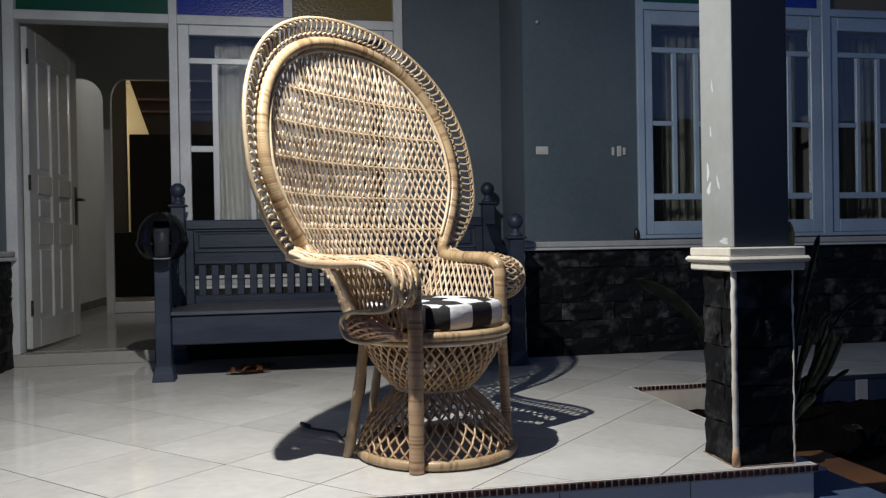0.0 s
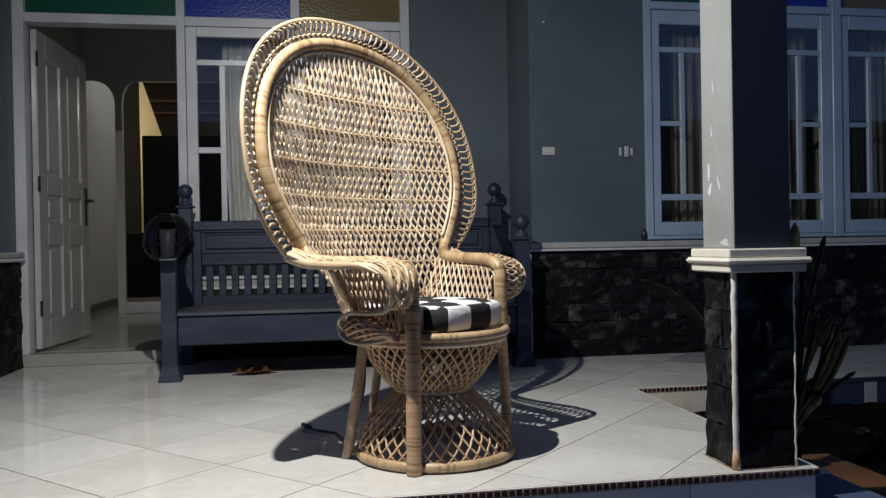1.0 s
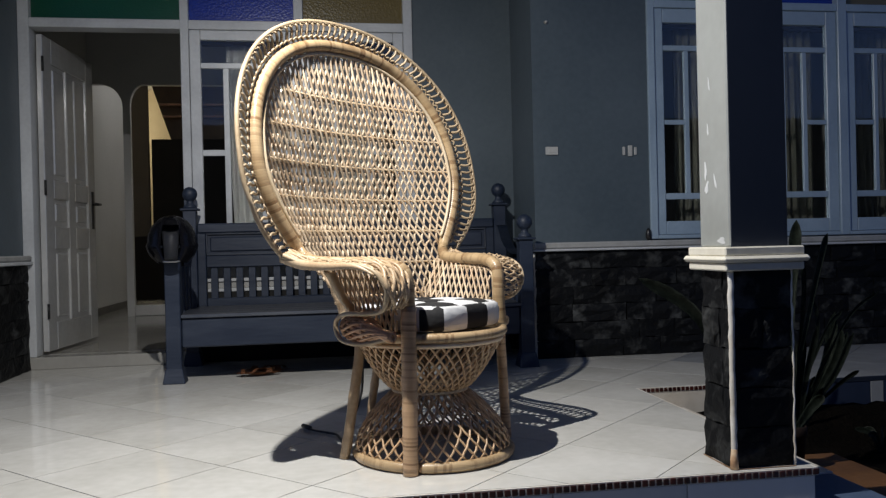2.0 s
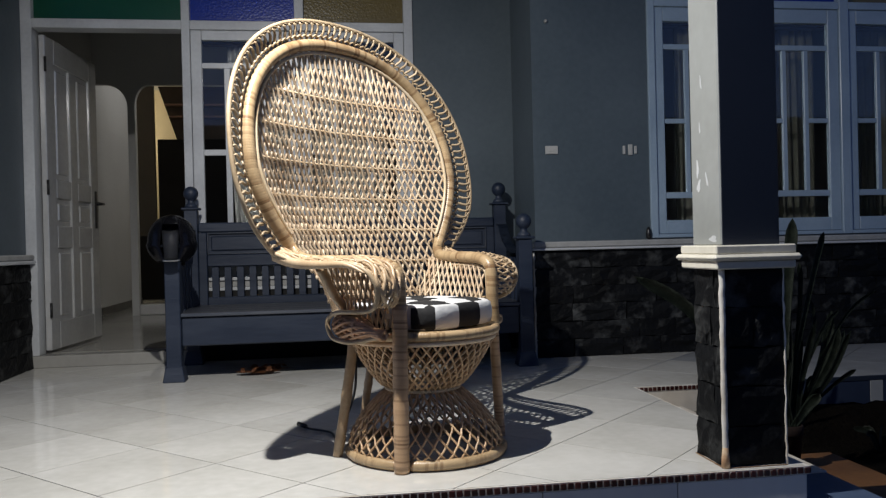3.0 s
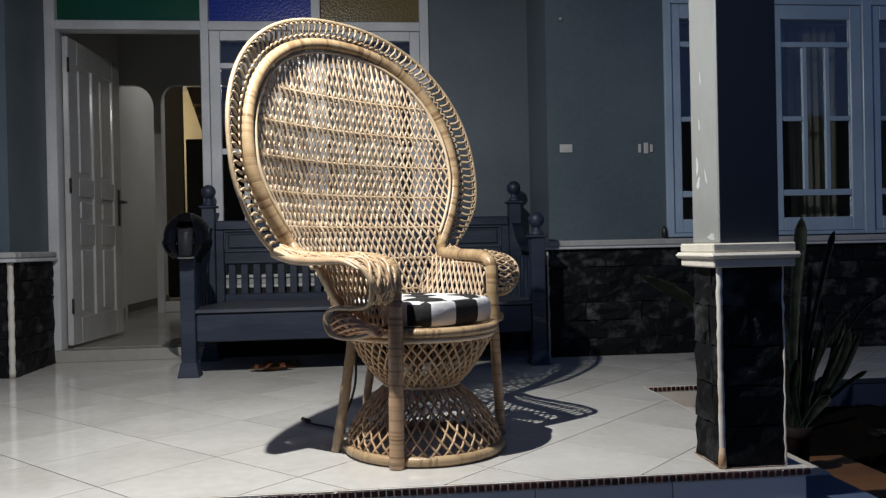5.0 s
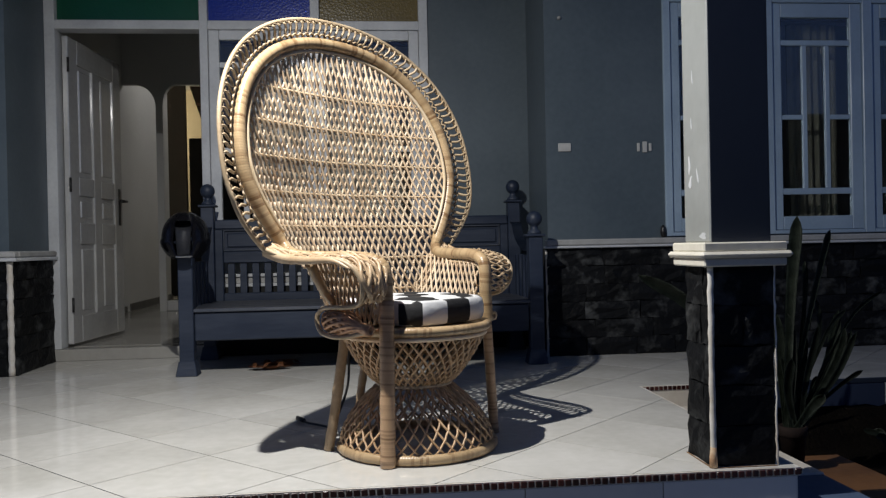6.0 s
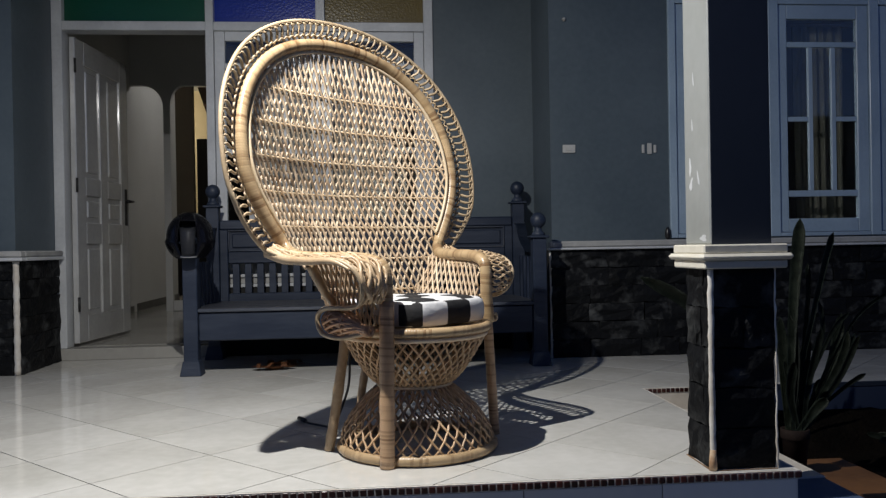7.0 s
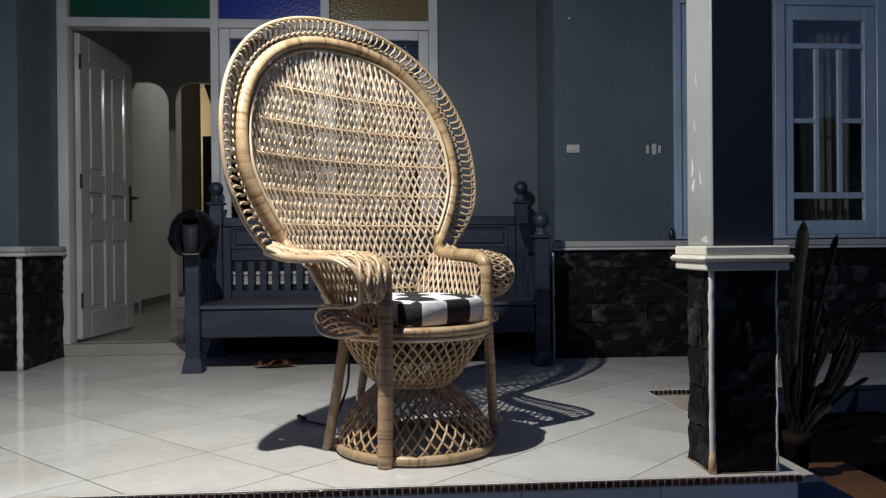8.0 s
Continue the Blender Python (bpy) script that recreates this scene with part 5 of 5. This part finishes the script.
hk.matrix_basis = pose(2.112, YR - 0.0005, 1.984, 90)
st = tagged(part("window_stay", lathe(bmesh.new(), [(0.006, 0), (0.016, 0.012), (0.018, 0.035), (0.014, 0.06), (0.005, 0.075)], 12, (0, 0, 0)), BLACK), "small black window stay on the ledge", "latch")
st.matrix_basis = pose(2.712, YR - 0.022, 0.682)

# ---- back room seen through the arch ----
tagged(boxes("black_cabinet", [(-1.406, -0.30, 11.5, 11.9, 0.077, 2.19)], BLACK_WOOD, bevel=0.01), "tall black cabinet behind the arch", "cabinet")
tagged(boxes("wooden_screen", [(-1.90, -1.435, 11.46, 11.54, 0.077, 2.98)], SCREEN_WOOD, bevel=0.006), "near-black wooden panel behind the arch", "screen")
stair = tagged(holder("staircase", (0, 0, 0)), "dark wooden underside of a staircase in the back room", "staircase")
bm = bmesh.new()
sheet(bm, [[(-1.405, 11.62, 2.92), (0.3, 11.62, 2.92)], [(-1.165, 11.58, 2.195), (0.3, 11.58, 2.195)]], 0.05)
part("soffit", bm, WOOD_DARK, stair, smooth=False)
for k in range(1, 3):
    x = -1.36 + 0.055 * k
    boxes("stair_tread", [(x, 0.3, 11.50, 11.56, 2.80 - 0.16 * k, 2.83 - 0.16 * k)], STAIR_WOOD, stair, 0.004)
tagged(boxes("low_chest", [(-1.64, -0.95, 11.02, 11.40, 0.077, 0.895)], BLACK_WOOD, bevel=0.01), "low black chest in the back room", "chest")

tagged(boxes("garden_plank", [(2.60, 2.872, 1.85, 3.30, -0.262, -0.230)], PLANK, bevel=0.006), "brown wooden board lying on the dark soil", "plank")

# ---- plants beside the pillar ----
def sword_leaf(base, mid, tip, width, seed):
    """A stiff spear-shaped leaf, folded along its middle, broadest towards the tip."""
    rng = random.Random(seed)
    line = smooth_path([base, mid, tip], 6)
    lean = Vector((rng.uniform(-0.35, 0.35), 1, 0.1))
    rows = []
    for i, c in enumerate(line):
        t = i / (len(line) - 1)
        run = line[min(i + 1, len(line) - 1)] - line[max(i - 1, 0)]
        side = run.cross(lean).normalized()
        out = side.cross(run).normalized()
        rise = min(1.0, t / 0.78)
        w = max(0.0006, width * (0.5 + 0.5 * rise * rise * (3 - 2 * rise)) * (1 - max(0.0, (t - 0.78) / 0.22) ** 1.7))
        c = c + side * 0.003 * math.sin(t * 7 + seed)
        rows.append([c - side * w, c - side * w * 0.5 + out * 0.2 * w, c + out * 0.35 * w, c + side * w * 0.5 + out * 0.2 * w, c + side * w])
    bm = bmesh.new()
    sheet(bm, rows, 0.003)
    return bm


def potted_plant(x, y, z, leaves, pot_r, pot_h, label):
    """leaves: mid and tip as offsets from the pot's axis and heights over its rim, with half widths."""
    p = holder("potted_plant", (x, y, z))
    prof = [(pot_r * 0.72, 0), (pot_r * 0.95, pot_h * 0.80), (pot_r, pot_h * 0.81), (pot_r * 1.06, pot_h * 0.84), (pot_r * 1.06, pot_h), (pot_r * 0.93, pot_h + 0.002), (pot_r * 0.9, pot_h - 0.02), (0.01, pot_h - 0.022)]
    part("pot", lathe(bmesh.new(), prof, 24), POT, p, "weathered terracotta pot, its colour darkened for shade")
    rng = random.Random(int(x * 100))
    for k, (mx, mz, tx, tz, w) in enumerate(leaves):
        dy = rng.uniform(-0.05, 0.05)
        base = (rng.uniform(-0.5, 0.5) * pot_r, rng.uniform(-0.4, 0.4) * pot_r, pot_h - 0.03)
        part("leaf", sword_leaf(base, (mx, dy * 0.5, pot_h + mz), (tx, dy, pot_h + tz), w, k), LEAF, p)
    return tagged(p, label, "plant", "potted plants")


rng = random.Random(77)
LEAVES = [(0.003, 0.51, 0.024, 0.725, 0.022), (0.104, 0.523, 0.154, 0.675, 0.016), (0.061, 0.447, 0.074, 0.568, 0.009), (0.112, 0.306, 0.111, 0.438, 0.011), (0.206, 0.346, 0.345, 0.466, 0.008),
          (0.141, 0.313, 0.219, 0.396, 0.009), (0.146, 0.205, 0.180, 0.335, 0.014), (0.170, 0.142, 0.240, 0.186, 0.010)]
for k in range(20):
    tx, tz = rng.uniform(-0.05, 0.24), rng.uniform(0.10, 0.40)
    LEAVES.append((tx * 0.62 + rng.uniform(-0.01, 0.02), tz * 0.5, tx, tz, rng.uniform(0.012, 0.020)))
LEAVES = [tuple(1.115 * v for v in row) for row in LEAVES]
potted_plant(2.576, 3.11, -0.262, LEAVES, 0.050, 0.203, "dark sword-leaved plant in a terracotta pot beside the porch")
potted_plant(2.505, 3.40, -0.262, [(-0.165, 0.37, -0.435, 0.555, 0.027), (-0.03, 0.30, -0.06, 0.52, 0.016), (0.03, 0.28, 0.05, 0.50, 0.015), (0.06, 0.22, 0.13, 0.40, 0.014), (-0.05, 0.20, -0.10, 0.36, 0.014), (0.0, 0.30, 0.02, 0.58, 0.014), (0.10, 0.18, 0.20, 0.30, 0.013)], 0.07, 0.234, "leaning sword-leaved plant behind the pillar")
weed = tagged(holder("small_weed", (3.15, 3.36, -0.262)), "small low green plant on the dark soil", "plant")
for k in range(7):
    a = 0.9 * k
    part("leaf", sword_leaf((0.01 * math.cos(a), 0.01 * math.sin(a), 0.0), (0.05 * math.cos(a), 0.05 * math.sin(a), 0.085), (0.11 * math.cos(a), 0.10 * math.sin(a), 0.10 - 0.012 * (k % 3)), 0.013, k), LEAF, weed)

# ---- tiles, risers and mosaic of the porch ----
PITCH = 0.5657  # diagonal of the 400 mm tiles
RECTS = ((-3.2, -0.98, FRONT + 0.006, YL), (-0.98, 2.02, FRONT + 0.006, YD), (2.02, SIDE - 0.006, FRONT + 0.006, YR), (SIDE - 0.006, 5.4, STRIP + 0.006, YR))


def clip(poly, r):
    """A convex outline cut to a rectangle."""
    for axis, bound, keep in ((0, r[0], 1), (0, r[1], -1), (1, r[2], 1), (1, r[3], -1)):
        out = []
        for k in range(len(poly)):
            p, q = poly[k], poly[(k + 1) % len(poly)]
            dp, dq = keep * (p[axis] - bound), keep * (q[axis] - bound)
            if dp >= 0:
                out.append(p)
            if dp * dq < 0:
                t = dp / (dp - dq)
                out.append((p[0] + t * (q[0] - p[0]), p[1] + t * (q[1] - p[1])))
        poly = out
        if len(poly) < 3:
            return []
    return poly


def slab(bm, poly, top, low):
    up = [bm.verts.new((x, y, top)) for x, y in poly]
    dn = [bm.verts.new((x, y, low)) for x, y in poly]
    bm.faces.new(up)
    for k in range(len(poly)):
        q = (k + 1) % len(poly)
        bm.faces.new((dn[k], dn[q], up[q], up[k]))


floor = setting(boxes("floor", [(-3.2, -3.18, FRONT + 0.02, YL, -0.0045, -0.001)], GROUT, bevel=0.0), "white glossy porch tiles laid on the diagonal", "floor")
for i in range(-4, 20):
    for j in range(-10, 8):
        s, d = 2.677 + PITCH * i, -1.245 + PITCH * j
        h = PITCH / 2 - 0.0024
        centre = ((s + PITCH / 2 + d + PITCH / 2) / 2, (s + PITCH / 2 - d - PITCH / 2) / 2)
        diamond = [(centre[0] + h, centre[1]), (centre[0], centre[1] + h), (centre[0] - h, centre[1]), (centre[0], centre[1] - h)]
        shapes = [c for c in (clip(diamond, r) for r in RECTS) if c]
        if shapes:
            bm = bmesh.new()
            for c in shapes:
                slab(bm, c, 0.0, -0.0042)
            # tiles centred beyond x = 2.75 are the grey ones
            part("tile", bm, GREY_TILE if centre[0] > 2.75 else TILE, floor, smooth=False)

riser = setting(boxes("riser_front", [(-3.2, SIDE - 0.006, FRONT + 0.004, FRONT + 0.011, -0.42, -0.024)], GROUT, bevel=0.0), "pale tiled riser of the porch edge", "riser")
x = 1.784 - 0.4 * 12
while x < SIDE - 0.03:
    x1 = min(x + 0.4, SIDE - 0.004)
    boxes("riser_tile", [(x + 0.0015, x1 - 0.0015, FRONT - 0.004, FRONT + 0.0035, -0.40, -0.0245)], RISER, riser, 0.001)
    x += 0.4
riser_r = setting(boxes("riser_side", [(SIDE - 0.011, SIDE - 0.004, FRONT + 0.012, STRIP, -0.42, -0.024), (SIDE, 5.4, STRIP + 0.004, STRIP + 0.011, -0.42, -0.024)], GROUT, bevel=0.0), "dark navy tiled riser beside the planting bed", "riser")
for k in range(8):
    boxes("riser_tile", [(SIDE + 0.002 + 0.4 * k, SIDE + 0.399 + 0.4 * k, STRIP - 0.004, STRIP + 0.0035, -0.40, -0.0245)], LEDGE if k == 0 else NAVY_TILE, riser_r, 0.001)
for k in range(4):
    y0 = FRONT + 0.012 + 0.4 * k
    boxes("riser_tile", [(SIDE - 0.0035, SIDE + 0.004, y0 + 0.0015, min(y0 + 0.3985, STRIP - 0.006), -0.40, -0.0245)], RISER, riser_r, 0.001)

boxes("riser_tile", [(3.375, 3.442, STRIP - 0.0075, STRIP - 0.0045, -0.125, -0.0245)], GREY_TILE, riser_r, 0.001, "paler patched tile")

# edge strip of dark red mosaic in pale grout
nosing = setting(boxes("porch_nosing", [(-3.2, SIDE + 0.004, FRONT - 0.004, FRONT + 0.005, -0.0235, -0.0005), (SIDE - 0.005, SIDE + 0.004, FRONT + 0.006, STRIP - 0.004, -0.0235, -0.0005), (SIDE - 0.005, 2.70, STRIP - 0.004, STRIP + 0.005, -0.0235, -0.0005)], SEAM, bevel=0.0), "dark red mosaic strip along the porch edge", "trim")
# navy strip painted for the shade on the mosaic, left without pieces here
setting(boxes("shaded_nosing", [(2.70, 5.4, STRIP - 0.007, STRIP + 0.005, -0.0235, -0.0005)], NAVY, bevel=0.002), "porch edge strip beside the soil, navy for its unlit mosaic", "trim")
bm = bmesh.new()
box(bm, -0.0085, 0.0085, -0.004, 0.0, -0.0095, 0.0085, 0.0015)
first = part("mosaic_piece", bm, MOSAIC, nosing, smooth=False)
rng = random.Random(9)
spots = [(FRONT, None, SIDE - 0.006 - 0.0212 * k) for k in range(128)] + [(None, SIDE, FRONT + 0.004 + 0.0212 * k) for k in range(6)] + [(STRIP, None, SIDE + 0.010 + 0.0212 * k) for k in range(23)]
for k, (y, x, s) in enumerate(spots):
    ob = first if k == 0 else new("mosaic_piece", first.data)
    ob.parent = nosing
    z = -0.0115 + rng.uniform(-0.0006, 0.0006)
    ob.matrix_basis = pose(s, y - 0.004, z, rng.uniform(-2, 2), rng.uniform(-3, 3), 0) if x is None else pose(x + 0.004, s, z, 0, 0, 90)
